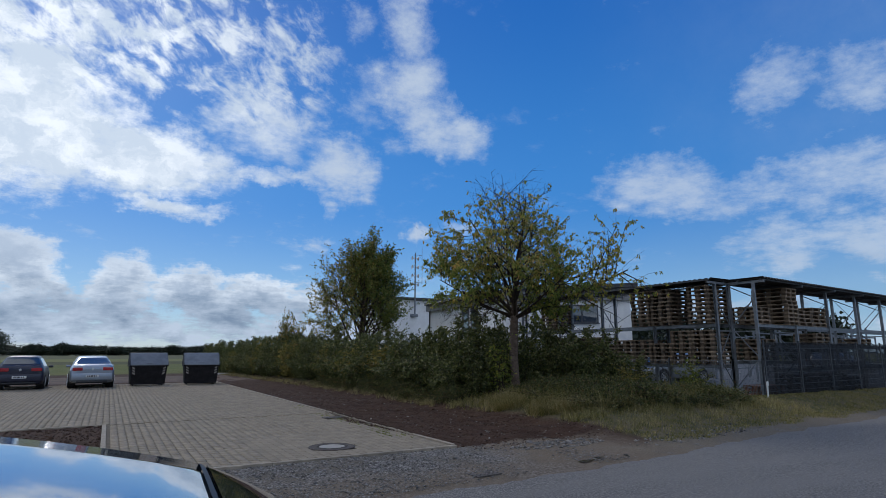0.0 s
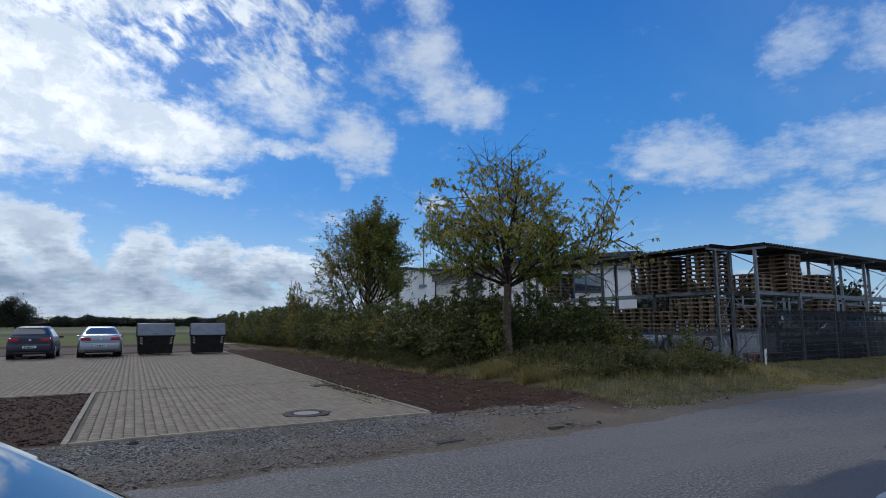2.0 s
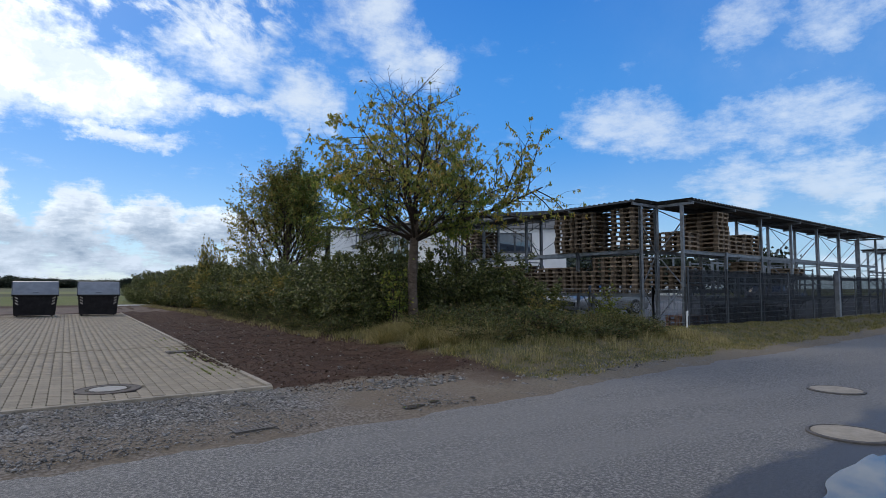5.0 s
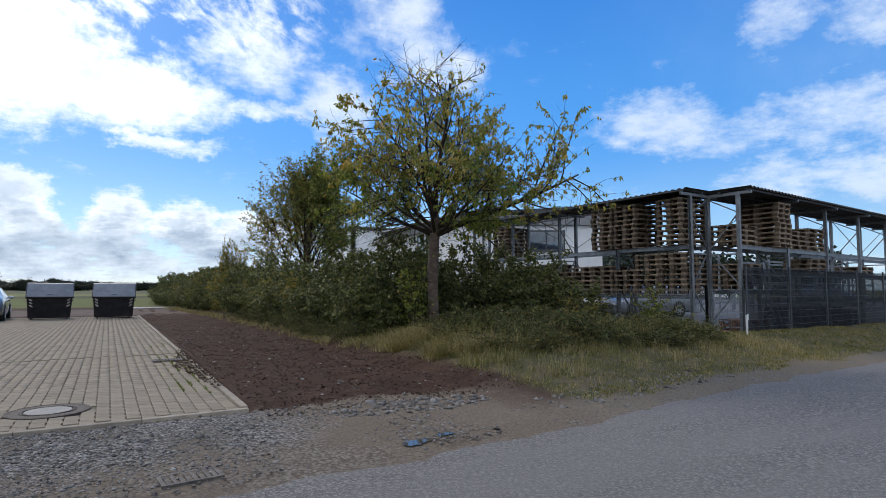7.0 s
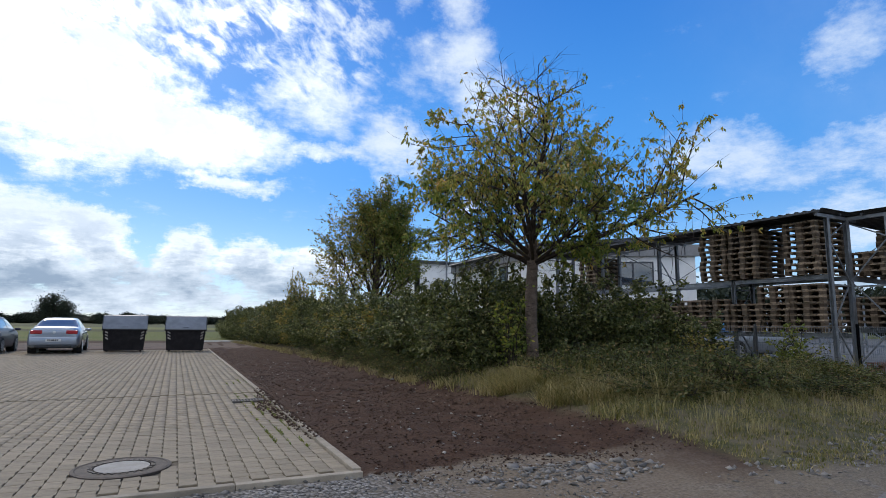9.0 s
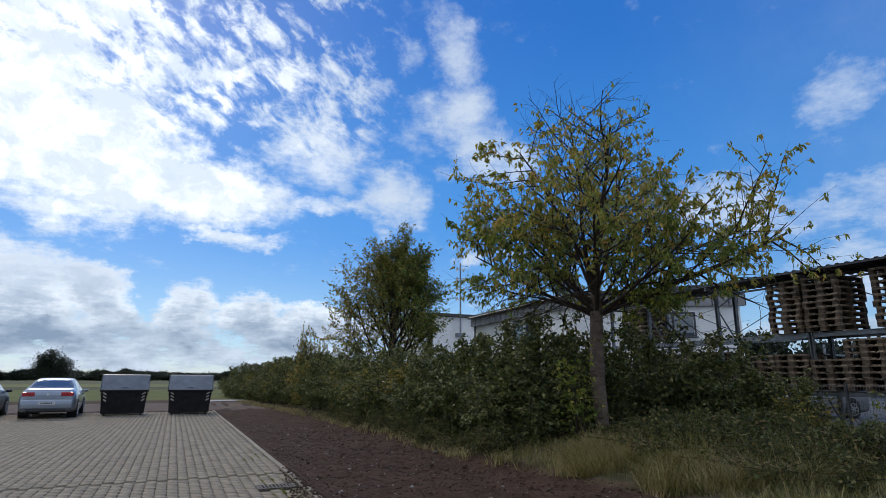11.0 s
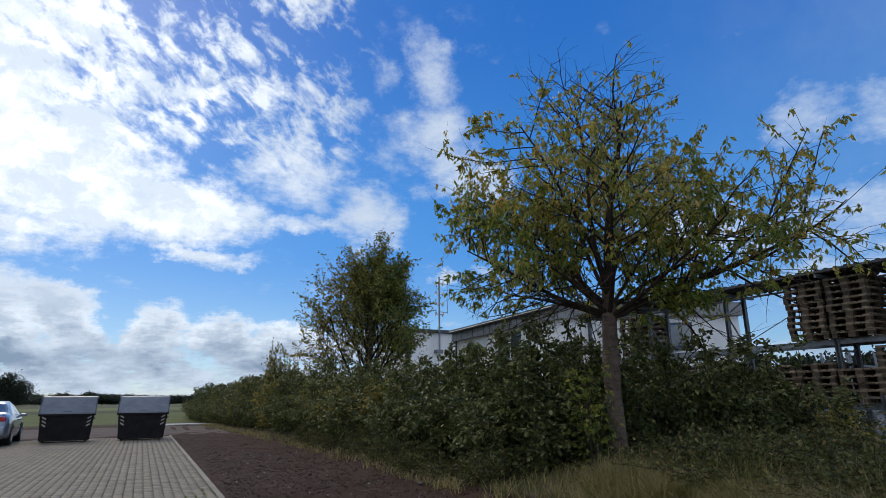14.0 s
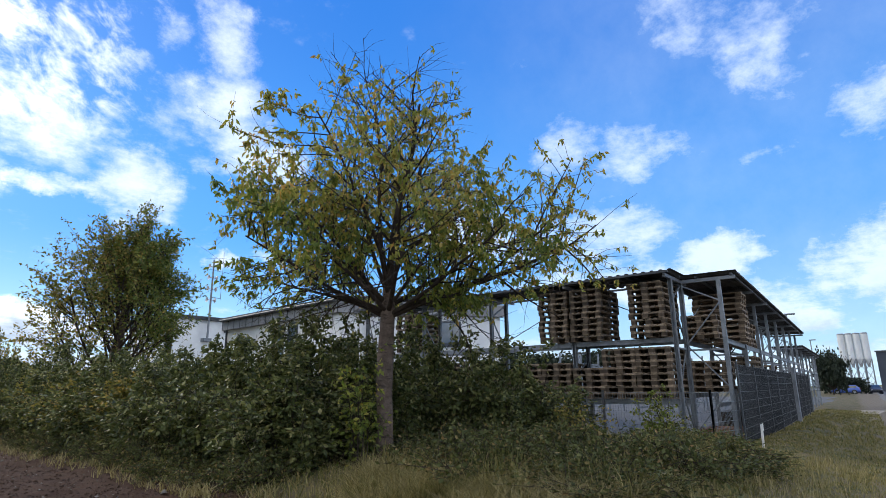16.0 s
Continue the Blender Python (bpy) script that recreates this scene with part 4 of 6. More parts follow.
WAGON = ((-2.3, 0.45, 0.70, 0.76, 0.9, 0.6), (-2.27, 0.28, 0.82, 0.86, 1.0, 0.66), (-2.2, 0.22, 0.87, 0.93, 1.07, 0.68), (-1.85, 0.2, 0.89, 0.95, 1.42, 0.58),
         (-1.6, 0.19, 0.893, 0.95, 1.46, 0.585), (-0.3, 0.19, 0.893, 0.95, 1.48, 0.59), (0.4, 0.19, 0.89, 0.94, 1.44, 0.58),
         (1.15, 0.19, 0.88, 0.92, 1.0, 0.72), (1.75, 0.2, 0.86, 0.80, 0.88, 0.68), (2.1, 0.24, 0.77, 0.66, 0.74, 0.56), (2.25, 0.38, 0.6, 0.55, 0.6, 0.42))


def car(name, label, m, shape, paint_used, wheel=0.32, rear_base=2, fine=4):
    ob = thing(name, label, "car", m)
    st = np.array(shape)
    n = len(st)
    us = np.linspace(0, n - 1, (n - 1) * fine + 1)

    def at(u):
        """Catmull-Rom between the stations."""
        i = min(int(u), n - 2)
        t = u - i
        p0, p1, p2, p3 = st[max(i - 1, 0)], st[i], st[i + 1], st[min(i + 2, n - 1)]
        q = 0.5 * (2 * p1 + (p2 - p0) * t + (2 * p0 - 5 * p1 + 4 * p2 - p3) * t * t + (3 * p1 - p0 - 3 * p2 + p3) * t ** 3)
        return 0.55 * q + 0.45 * (p1 + (p2 - p1) * t)

    def ring(u):
        x, sill, w, belt, top, wt = at(u)
        rise = top - belt
        half = [(0.0, sill), (w * 0.86, sill), (w * 0.97, sill + 0.06), (w, sill + 0.22), (w * 1.0, belt - 0.16), (w * 0.965, belt - 0.02), (w * 0.95, belt)]
        for f in (0.33, 0.66, 0.9):
            half.append((w * 0.95 + (wt - w * 0.95) * f + 0.02 * math.sin(f * math.pi), belt + rise * f * 0.93))
        half += [(wt * 0.93, belt + rise * 0.975), (wt * 0.6, belt + rise * 0.995), (0.0, belt + rise * 1.0)]
        return x, half

    def surf(u, k):
        """A point on the right-hand half; k counts along the section."""
        x, half = ring(u)
        i = min(int(k), len(half) - 2)
        f = k - i
        return Vector((x, half[i][0] + (half[i + 1][0] - half[i][0]) * f, half[i][1] + (half[i + 1][1] - half[i][1]) * f))

    verts, faces = [], []
    rows = []
    for u in us:
        x, half = ring(u)
        loop = [(x, y, z) for y, z in half] + [(x, -y, z) for y, z in half[-2:0:-1]]
        rows.append(range(len(verts), len(verts) + len(loop)))
        verts += loop
    for a, b in zip(rows, rows[1:]):
        c = len(a)
        faces += [(a[j], a[(j + 1) % c], b[(j + 1) % c], b[j]) for j in range(c)]
    faces += [tuple(rows[0]), tuple(rows[-1])[::-1]]
    raw("body", verts, faces, paint_used, ob, True)

    def panel(pname, u0, u1, k0, k1, mat_used, sides=(1, -1), off=0.006, nu=8, nk=5, label=""):
        """A skin lying on the body between two sections."""
        for s in sides:
            vs, fs = [], []
            for i in range(nu + 1):
                for j in range(nk + 1):
                    u = u0 + (u1 - u0) * i / nu
                    k = k0 + (k1 - k0) * j / nk
                    p = surf(u, k)
                    du = surf(min(u + 0.05, n - 1), k) - surf(max(u - 0.05, 0), k)
                    dk = surf(u, min(k + 0.1, 12)) - surf(u, max(k - 0.1, 0))
                    nor = dk.cross(du).normalized() if dk.cross(du).length > 1e-9 else Vector((0, 0, 1))
                    if nor.dot(Vector((0.0, p.y, p.z - 0.6))) < 0 and abs(nor.x) < 0.95:
                        nor = -nor
                    p = p + nor * off
                    vs.append((p.x, s * p.y, p.z))
            fs = [(i * (nk + 1) + j, (i + 1) * (nk + 1) + j, (i + 1) * (nk + 1) + j + 1, i * (nk + 1) + j + 1) for i in range(nu) for j in range(nk)]
            o = raw(pname, vs, fs, mat_used, ob, True)
            if label:
                o["label"] = label

    def full_panel(pname, u0, u1, inset, mat_used, off=0.006):
        """Glass across the car between two sections, in one piece."""
        vs, fs, nu, cols = [], [], 10, 16
        for i in range(nu + 1):
            u = u0 + (u1 - u0) * i / nu
            for j in range(cols + 1):
                f = -1 + 2 * j / cols
                k = 12 - abs(f) * inset
                p = surf(u, k)
                vs.append((p.x + off * (1 if u1 > n / 2 else -1), math.copysign(p.y, f), p.z + off))
        fs = [(i * (cols + 1) + j, (i + 1) * (cols + 1) + j, (i + 1) * (cols + 1) + j + 1, i * (cols + 1) + j + 1) for i in range(nu) for j in range(cols)]
        raw(pname, vs, fs, mat_used, ob, True)

    r0 = rear_base
    full_panel("windscreen", 6.06, 6.94, 2.7, DARK_GLASS)
    full_panel("windscreen_seal", 6.03, 6.05, 2.5, BLACK_TRIM, 0.004)
    full_panel("rear_window", r0 + 1.08 if rear_base == 2 and len(shape) and shape[2][0] == SEDAN[2][0] else r0 + 0.1, r0 + 1.9 if rear_base == 2 and len(shape) and shape[2][0] == SEDAN[2][0] else r0 + 0.92, 2.8, DARK_GLASS)
    first = r0 + 1.55 if rear_base == 2 and len(shape) and shape[2][0] == SEDAN[2][0] else r0 + 0.9
    panel("side_window", first, 4.95, 6.25, 8.7, DARK_GLASS)
    panel("side_window", 5.05, 6.45, 6.25, 8.7, DARK_GLASS)
    panel("pillar_trim", 5.95, 6.95, 8.9, 9.3, BLACK_TRIM, off=0.01, nk=2)
    panel("sill_trim", 1.0, n - 2.2, 1.3, 2.2, BLACK_TRIM, off=0.008, nk=2)
    length0, length1 = st[0][0], st[-1][0]
    # tail
    for s in (1, -1):
        tl = bmesh.new()
        for dy, dz, dx in ((0.0, 0.0, 0.0),):
            box(tl, (length0 - 0.02, s * 0.40, 0.80) if s > 0 else (length0 - 0.02, -0.80, 0.80), (length0 + 0.22, 0.80, 0.95) if s > 0 else (length0 + 0.22, -0.40, 0.95), bevel=0.03)
        part("tail_light", tl, RED_LAMP, ob, "red tail light")
        part("headlight", fresh_box((length1 - 0.28, s * 0.62 - 0.14, 0.56), (length1 - 0.06, s * 0.62 + 0.14, 0.68), 0.03), LAMP_CLEAR, ob, "clear headlight")
        mz = at(6.7)[3] - 0.03
        mir = fresh_box((0.93, s * 0.95 - 0.1, mz), (1.05, s * 0.95 + 0.1, mz + 0.11), 0.035)
        part("mirror", mir, paint_used, ob, smooth=True)
    part("bumper", fresh_box((length0 - 0.035, -0.82, 0.34), (length0 + 0.3, 0.82, 0.69), 0.06), paint_used, ob, smooth=True)
    part("bumper_trim", fresh_box((length0 - 0.02, -0.62, 0.25), (length0 + 0.2, 0.62, 0.335), 0.03), BLACK_TRIM, ob)
    plate = part("number_plate", fresh_box((length0 - 0.052, -0.26, 0.5), (length0 + 0.06, 0.26, 0.61), 0.004), PLATE, ob, "white number plate")
    pb = bmesh.new()
    for k, w in enumerate((0.05, 0.05, 0.08, 0.05, 0.05, 0.05)):
        box(pb, (length0 - 0.056, -0.17 + k * 0.066, 0.525), (length0 - 0.0522, -0.17 + k * 0.066 + w * 0.8, 0.585))
    part("plate_bars", pb, BLACK_TRIM, plate)
    part("badge", tube(bmesh.new(), (length0 - 0.02, 0, 0.87), (length0 + 0.1, 0, 0.87), 0.055, sides=18), RIM, ob, "round chrome badge")
    part("grille", fresh_box((length1 - 0.1, -0.5, 0.42), (length1 + 0.01, 0.5, 0.55), 0.02), BLACK_TRIM, ob)
    # wheels
    for x in (-0.58 * abs(length0), 0.575 * length1):
        for s in (1, -1):
            yo = s * (max(st[:, 2]) + 0.004)
            part("wheel_arch", tube(bmesh.new(), (x, yo - s * 0.3, wheel + 0.02), (x, yo + s * 0.002, wheel + 0.02), wheel + 0.055, sides=26), BLACK_TRIM, ob)
            wh = bmesh.new()
            tube(wh, (x, yo - s * 0.2, wheel), (x, yo - s * 0.0, wheel), wheel, sides=26)
            tube(wh, (x, yo - s * 0.0, wheel), (x, yo + s * 0.012, wheel), wheel * 0.97, wheel * 0.9, 26)
            w = part("wheel", wh, TYRE, ob, "black tyre")
            rm = bmesh.new()
            tube(rm, (x, yo + s * 0.008, wheel), (x, yo + s * 0.018, wheel), wheel * 0.2, sides=14)
            for k in range(7):
                a = k * 2 * math.pi / 7
                bar(rm, (x + 0.03 * math.cos(a), yo + s * 0.014, wheel + 0.03 * math.sin(a)), (x + wheel * 0.66 * math.cos(a), yo + s * 0.014, wheel + wheel * 0.66 * math.sin(a)), 0.02, 0.05)
            for k in range(24):
                a, b = k * math.pi / 12, (k + 1) * math.pi / 12
                bar(rm, (x + wheel * 0.66 * math.cos(a), yo + s * 0.014, wheel + wheel * 0.66 * math.sin(a)), (x + wheel * 0.66 * math.cos(b), yo + s * 0.014, wheel + wheel * 0.66 * math.sin(b)), 0.02, 0.03)
            part("rim", rm, RIM, w, "silver alloy rim")
    return ob


car("silver_sedan", "silver saloon car parked on the block paving", pose(-0.3, 32.2, 0.005, 0, 0, 93), SEDAN, SILVER)
car("blue_hatchback", "dark blue hatchback parked on the block paving", pose(-2.95, 31.9, 0.005, 0, 0, 91), HATCH, NAVY)
LOW_SEDAN = (*SEDAN[:4], (-1.3, 0.19, 0.915, 0.96, 1.40, 0.61), (-0.45, 0.19, 0.915, 0.95, 1.475, 0.64), (0.58, 0.19, 0.91, 0.92, 1.285, 0.66), (1.30, 0.17, 0.90, 0.80, 0.86, 0.78), (1.9, 0.18, 0.88, 0.69, 0.757, 0.70), (2.25, 0.21, 0.78, 0.57, 0.637, 0.58), (2.39, 0.33, 0.62, 0.475, 0.52, 0.45))
car("blue_grey_sedan", "glossy blue-grey saloon car reflecting the sky at the roadside", pose(0.02, 0.10, 0.0, 0, 0, -4) @ Matrix.Diagonal((1, 0.93, 1, 1)), LOW_SEDAN, BLACK, fine=8)
car("grey_estate", "silver-grey estate car parked in the storage yard", pose(25.4, 18.3, 0.13, 0, 0, 174), WAGON, GREY_BLUE)
car("dark_estate", "dark estate car standing far back in the yard", pose(52.5, 23.0, 0.13, 0, 0, -100), WAGON, NAVY)

# ---- lids and drains ----
PALE_LID = surface("pale_lid", (0.27, 0.25, 0.215), (0.36, 0.335, 0.295), 0.9, 6, 120, 0.2, 0, 0.03, 0.3)
DARK_IRON = surface("rusty_iron", (0.035, 0.029, 0.025), (0.085, 0.066, 0.054), 0.75, 9, 90, 0.3, 0.2)


def manhole(m, r_out, r_in, label, wide_rim=True):
    ob = thing("manhole_cover", label, "manhole cover", m)
    ringm = bmesh.new()
    prof = ((r_out, -0.02), (r_out, 0.006), (r_out * 0.93, 0.012), (r_out * 0.9, 0.006), (r_in * 1.06, 0.006), (r_in * 1.03, 0.012), (r_in, -0.01))
    seg = 48
    grid = [[ringm.verts.new((r * math.cos(2 * math.pi * k / seg), r * math.sin(2 * math.pi * k / seg), z)) for r, z in prof] for k in range(seg)]
    for k in range(seg):
        a, b = grid[k], grid[(k + 1) % seg]
        for j in range(len(prof) - 1):
            ringm.faces.new((a[j], b[j], b[j + 1], a[j + 1]))
    part("ring", ringm, DARK_IRON if wide_rim else IRON, ob, "rusty cast iron ring")
    part("lid", tube(bmesh.new(), (0, 0, -0.03), (0, 0, 0.009), r_in * 0.985, sides=48), PALE_LID if wide_rim else CONCRETE, ob, "pale concrete filled lid")
    if wide_rim:
        for k in range(28):
            a = 2 * math.pi * k / 28
            part("stud", fresh_box((-0.018, -0.012, 0.006), (0.018, 0.012, 0.014), m=pose((r_in * 1.12) * math.cos(a), (r_in * 1.12) * math.sin(a), 0, 0, 0, math.degrees(a))), IRON, ob)
    return ob


manhole(pose(3.885, 8.42, 0.008), 0.40, 0.225, "round iron and concrete manhole cover in the paving")
manhole(pose(9.66, 1.87, 0.012), 0.36, 0.32, "round concrete manhole cover beside a puddle on the road", False)
manhole(pose(12.2, 2.98, 0.012), 0.34, 0.31, "round concrete manhole cover in the asphalt lane", False)


def grate(m, w, d, n, label):
    ob = thing("drain_grate", label, "drain grate", m)
    fr = bmesh.new()
    for lo, hi in (((-w / 2, -d / 2, -0.02), (w / 2, -d / 2 + 0.03, 0.01)), ((-w / 2, d / 2 - 0.03, -0.02), (w / 2, d / 2, 0.01)),
                   ((-w / 2, -d / 2 + 0.03, -0.02), (-w / 2 + 0.03, d / 2 - 0.03, 0.01)), ((w / 2 - 0.03, -d / 2 + 0.03, -0.02), (w / 2, d / 2 - 0.03, 0.01))):
        box(fr, lo, hi)
    part("frame", fr, IRON, ob)
    for k in range(n):
        x = -w / 2 + 0.03 + (w - 0.06) * (k + 0.5) / n
        part("grate_bar", fresh_box((x - 0.014, -d / 2 + 0.03, -0.015), (x + 0.014, d / 2 - 0.03, 0.008)), IRON, ob)
    part("pit", fresh_box((-w / 2 + 0.03, -d / 2 + 0.03, -0.03), (w / 2 - 0.03, d / 2 - 0.03, -0.02)), JOINT, ob)
    return ob


grate(pose(5.42, 12.7, 0.014), 0.5, 0.3, 9, "rusty iron drain grate among weeds at the paving edge")
grate(pose(4.97, 5.33, -0.014, 0, 0, 6), 0.42, 0.26, 8, "muddy iron drain grate set in the gravel")

# ---- puddles ----
WATER, wn, wp = material("puddle_water")
wp.inputs["Base Color"].default_value = (0.085, 0.075, 0.06, 1)
wp.inputs["Roughness"].default_value = 0.02
wp.inputs["Specular IOR Level"].default_value = 0.6
wb = wn.add("ShaderNodeBump")
wb.inputs["Strength"].default_value = 0.03
wn.put(wb.inputs["Height"], wn.noise(wn.add("ShaderNodeTexCoord").outputs["Object"], 14.0))
wn.put(wp.inputs["Normal"], wb.outputs[0])


def puddle(cx, cy, rx, ry, turn, z, seed, label):
    seg, verts = 64, [(0, 0, 0)]
    for k in range(seg):
        a = 2 * math.pi * k / seg
        f = 1 + 0.55 * noise.noise((1.3 * math.cos(a), 1.3 * math.sin(a), seed)) + 0.2 * noise.noise((4 * math.cos(a), 4 * math.sin(a), seed))
        verts.append((rx * f * math.cos(a), ry * f * math.sin(a), 0))
    faces = [(0, 1 + k, 1 + (k + 1) % seg) for k in range(seg)]
    ob = raw("puddle", verts, faces, WATER)
    ob.matrix_world = pose(cx, cy, z, 0, 0, turn)
    return tagged(ob, label, "puddle", kind="structure")


puddle(8.0, 1.19, 1.3, 0.2, 9, 0.019, 3.0, "shallow rain puddle reflecting the sky beside the lane")
for cx, cy, rx, ry, turn, seed in ((6.86, 5.34, 0.2, 0.07, 10, 8.0), (7.2, 5.42, 0.1, 0.04, 10, 5.0)):
    puddle(cx, cy, rx, ry, turn, height(cx, cy) + 0.010, seed, "small muddy puddle in the gravel")

# ---- plants ----
def fast_mesh(name, verts, faces, mat_used, parent=None, smooth=False):
    """verts (n, 3) and faces (m, 3 or 4) as arrays."""
    me = bpy.data.meshes.new(name)
    verts, faces = np.asarray(verts, np.float32), np.asarray(faces, np.int32)
    k = faces.shape[1]
    me.vertices.add(len(verts))
    me.vertices.foreach_set("co", verts.ravel())
    me.loops.add(faces.size)
    me.loops.foreach_set("vertex_index", faces.ravel())
    me.polygons.add(len(faces))
    me.polygons.foreach_set("loop_start", np.arange(0, faces.size, k, dtype=np.int32))
    me.update(calc_edges=True)
    me.materials.append(mat_used)
    if smooth:
        me.polygons.foreach_set("use_smooth", [True] * len(faces))
    ob = new(name, me)
    ob.parent = parent
    return ob


def unit(v):
    return v / np.maximum(np.linalg.norm(v, axis=-1, keepdims=True), 1e-6)


def leaf_mesh(name, p, axis, size, width, rng, mat_used, parent, curl=0.25):
    """One folded leaf at each point p, pointing along axis."""
    n = len(p)
    axis = unit(axis)
    side = unit(np.cross(axis, unit(rng.normal(size=(n, 3)))))
    nor = np.cross(axis, side)
    L = (size * rng.uniform(0.7, 1.25, n))[:, None]
    W = L * width
    mid = p + axis * L * 0.45
    v = np.stack([p, mid + side * W * 0.5 + nor * L * curl * 0.5, p + axis * L - nor * L * curl * 0.3, mid - side * W * 0.5 + nor * L * curl * 0.5], 1).reshape(-1, 3)
    b = np.arange(n)[:, None] * 4
    f = np.concatenate([b + np.array([[0, 1, 2]]), b + np.array([[0, 2, 3]])], 0)
    return fast_mesh(name, v, f, mat_used, parent)


def sticks(name, segs, mat_used, parent, sides=5):
    """Tapered twigs from rows (x, y, z, X, Y, Z, r, R) in one mesh."""
    s = np.asarray(segs, float)
    p, q, r0, r1 = s[:, :3], s[:, 3:6], s[:, 6], s[:, 7]
    d = unit(q - p)
    ref = np.where(np.abs(d[:, 2:3]) < 0.9, np.array([[0, 0, 1.0]]), np.array([[1.0, 0, 0]]))
    x = unit(np.cross(d, ref))
    y = np.cross(d, x)
    a = np.arange(sides) * 2 * np.pi / sides
    circ = x[:, None] * np.cos(a)[None, :, None] + y[:, None] * np.sin(a)[None, :, None]
    v = np.concatenate([p[:, None] + circ * r0[:, None, None], q[:, None] + circ * r1[:, None, None]], 1).reshape(-1, 3)
    b = np.arange(len(s))[:, None] * 2 * sides
    f = [b + np.array([[k, (k + 1) % sides, sides + (k + 1) % sides, sides + k]]) for k in range(sides)]
    return fast_mesh(name, v, np.concatenate(f, 0), mat_used, parent, True)


CHERRY_LEAF = leaf_material("cherry_leaf", ((0.0, (0.19, 0.22, 0.055)), (1.0, (0.62, 0.34, 0.10)), (0.35, (0.36, 0.36, 0.08)), (0.62, (0.42, 0.39, 0.095)), (0.84, (0.60, 0.44, 0.12))), 0.36, 0.46)
HEDGE_LEAF = leaf_material("hedge_leaf", ((0.0, (0.052, 0.066, 0.024)), (1.0, (0.42, 0.37, 0.18)), (0.45, (0.098, 0.116, 0.04)), (0.8, (0.175, 0.185, 0.066)), (0.94, (0.28, 0.27, 0.115))), 0.42, 0.28)
AUTUMN_LEAF = leaf_material("autumn_leaf", ((0.0, (0.14, 0.145, 0.04)), (1.0, (0.44, 0.29, 0.09)), (0.4, (0.22, 0.21, 0.058)), (0.7, (0.32, 0.26, 0.075))), 0.5, 0.42)
PLUME_LEAF = leaf_material("plume_leaf", ((0.0, (0.10, 0.14, 0.036)), (1.0, (0.34, 0.31, 0.08)), (0.5, (0.165, 0.205, 0.05)), (0.8, (0.25, 0.27, 0.07))), 0.42, 0.45)
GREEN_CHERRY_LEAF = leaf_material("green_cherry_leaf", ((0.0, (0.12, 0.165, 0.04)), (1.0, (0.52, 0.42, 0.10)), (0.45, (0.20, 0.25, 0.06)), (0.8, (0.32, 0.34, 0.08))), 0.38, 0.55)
BRAMBLE_LEAF = leaf_material("bramble_leaf", ((0.0, (0.06, 0.072, 0.026)), (1.0, (0.34, 0.22, 0.10)), (0.5, (0.105, 0.118, 0.04)), (0.85, (0.18, 0.175, 0.065))), 0.55, 0.3)
VERGE_BLADE = leaf_material("verge_blade", ((0.0, (0.115, 0.12, 0.038)), (1.0, (0.46, 0.36, 0.18)), (0.4, (0.20, 0.185, 0.06)), (0.7, (0.33, 0.27, 0.11))), 0.65, 0.28)
GRASS_BLADE = leaf_material("grass_blade", ((0.0, (0.103, 0.138, 0.028)), (1.0, (0.345, 0.310, 0.103)), (0.45, (0.164, 0.199, 0.041)), (0.75, (0.241, 0.241, 0.069))), 0.6, 0.3)
DRY_BLADE = leaf_material("dry_blade", ((0.0, (0.239, 0.194, 0.090)), (1.0, (0.508, 0.419, 0.224)), (0.5, (0.344, 0.284, 0.135))), 0.7, 0.25)
# bluish tones: the haze of distance is mixed into this leaf colour
FAR_LEAF = leaf_material("far_leaf", ((0.0, (0.022, 0.031, 0.022)), (1.0, (0.044, 0.055, 0.034)), (0.5, (0.030, 0.040, 0.025))), 0.6, 0.15)


def grow(rng, p, d, length, radius, level, segs, tips, spec):
    """A branch that bends upwards and bears the next level of branches."""
    steps, lift, wander, kids, spread = spec[level]
    p, d = np.array(p, float), unit(np.array(d, float))
    pts = [p.copy()]
    for k in range(steps):
        d = unit(d + wander * rng.normal(size=3) + np.array([0, 0, lift]))
        q = p + d * length / steps
        r0 = radius * (1 - 0.72 * k / steps)
        r1 = radius * (1 - 0.72 * (k + 1) / steps)
        segs.append((*p, *q, r0, r1))
        p = q
        pts.append(p.copy())
    if level + 1 >= len(spec):
        for k in range(1, len(pts)):
            tips.append((pts[k - 1], pts[k]))
        return
    for k in range(kids):
        f = 0.22 + 0.78 * (k + rng.uniform(0.1, 0.9)) / kids
        i = min(int(f * steps), steps - 1)
        g = f * steps - i
        base = pts[i] + (pts[i + 1] - pts[i]) * g
        ahead = unit(pts[i + 1] - pts[i])
        out = unit(unit(np.cross(ahead, unit(rng.normal(size=3)))) + np.array([0, 0, 0.12]))
        grow(rng, base, ahead * (1 - spread) + out * spread, length * rng.uniform(0.36, 0.66) * (1.2 - 0.5 * f), max(0.0035, radius * 0.36 * (1.1 - 0.4 * f)), level + 1, segs, tips, spec)


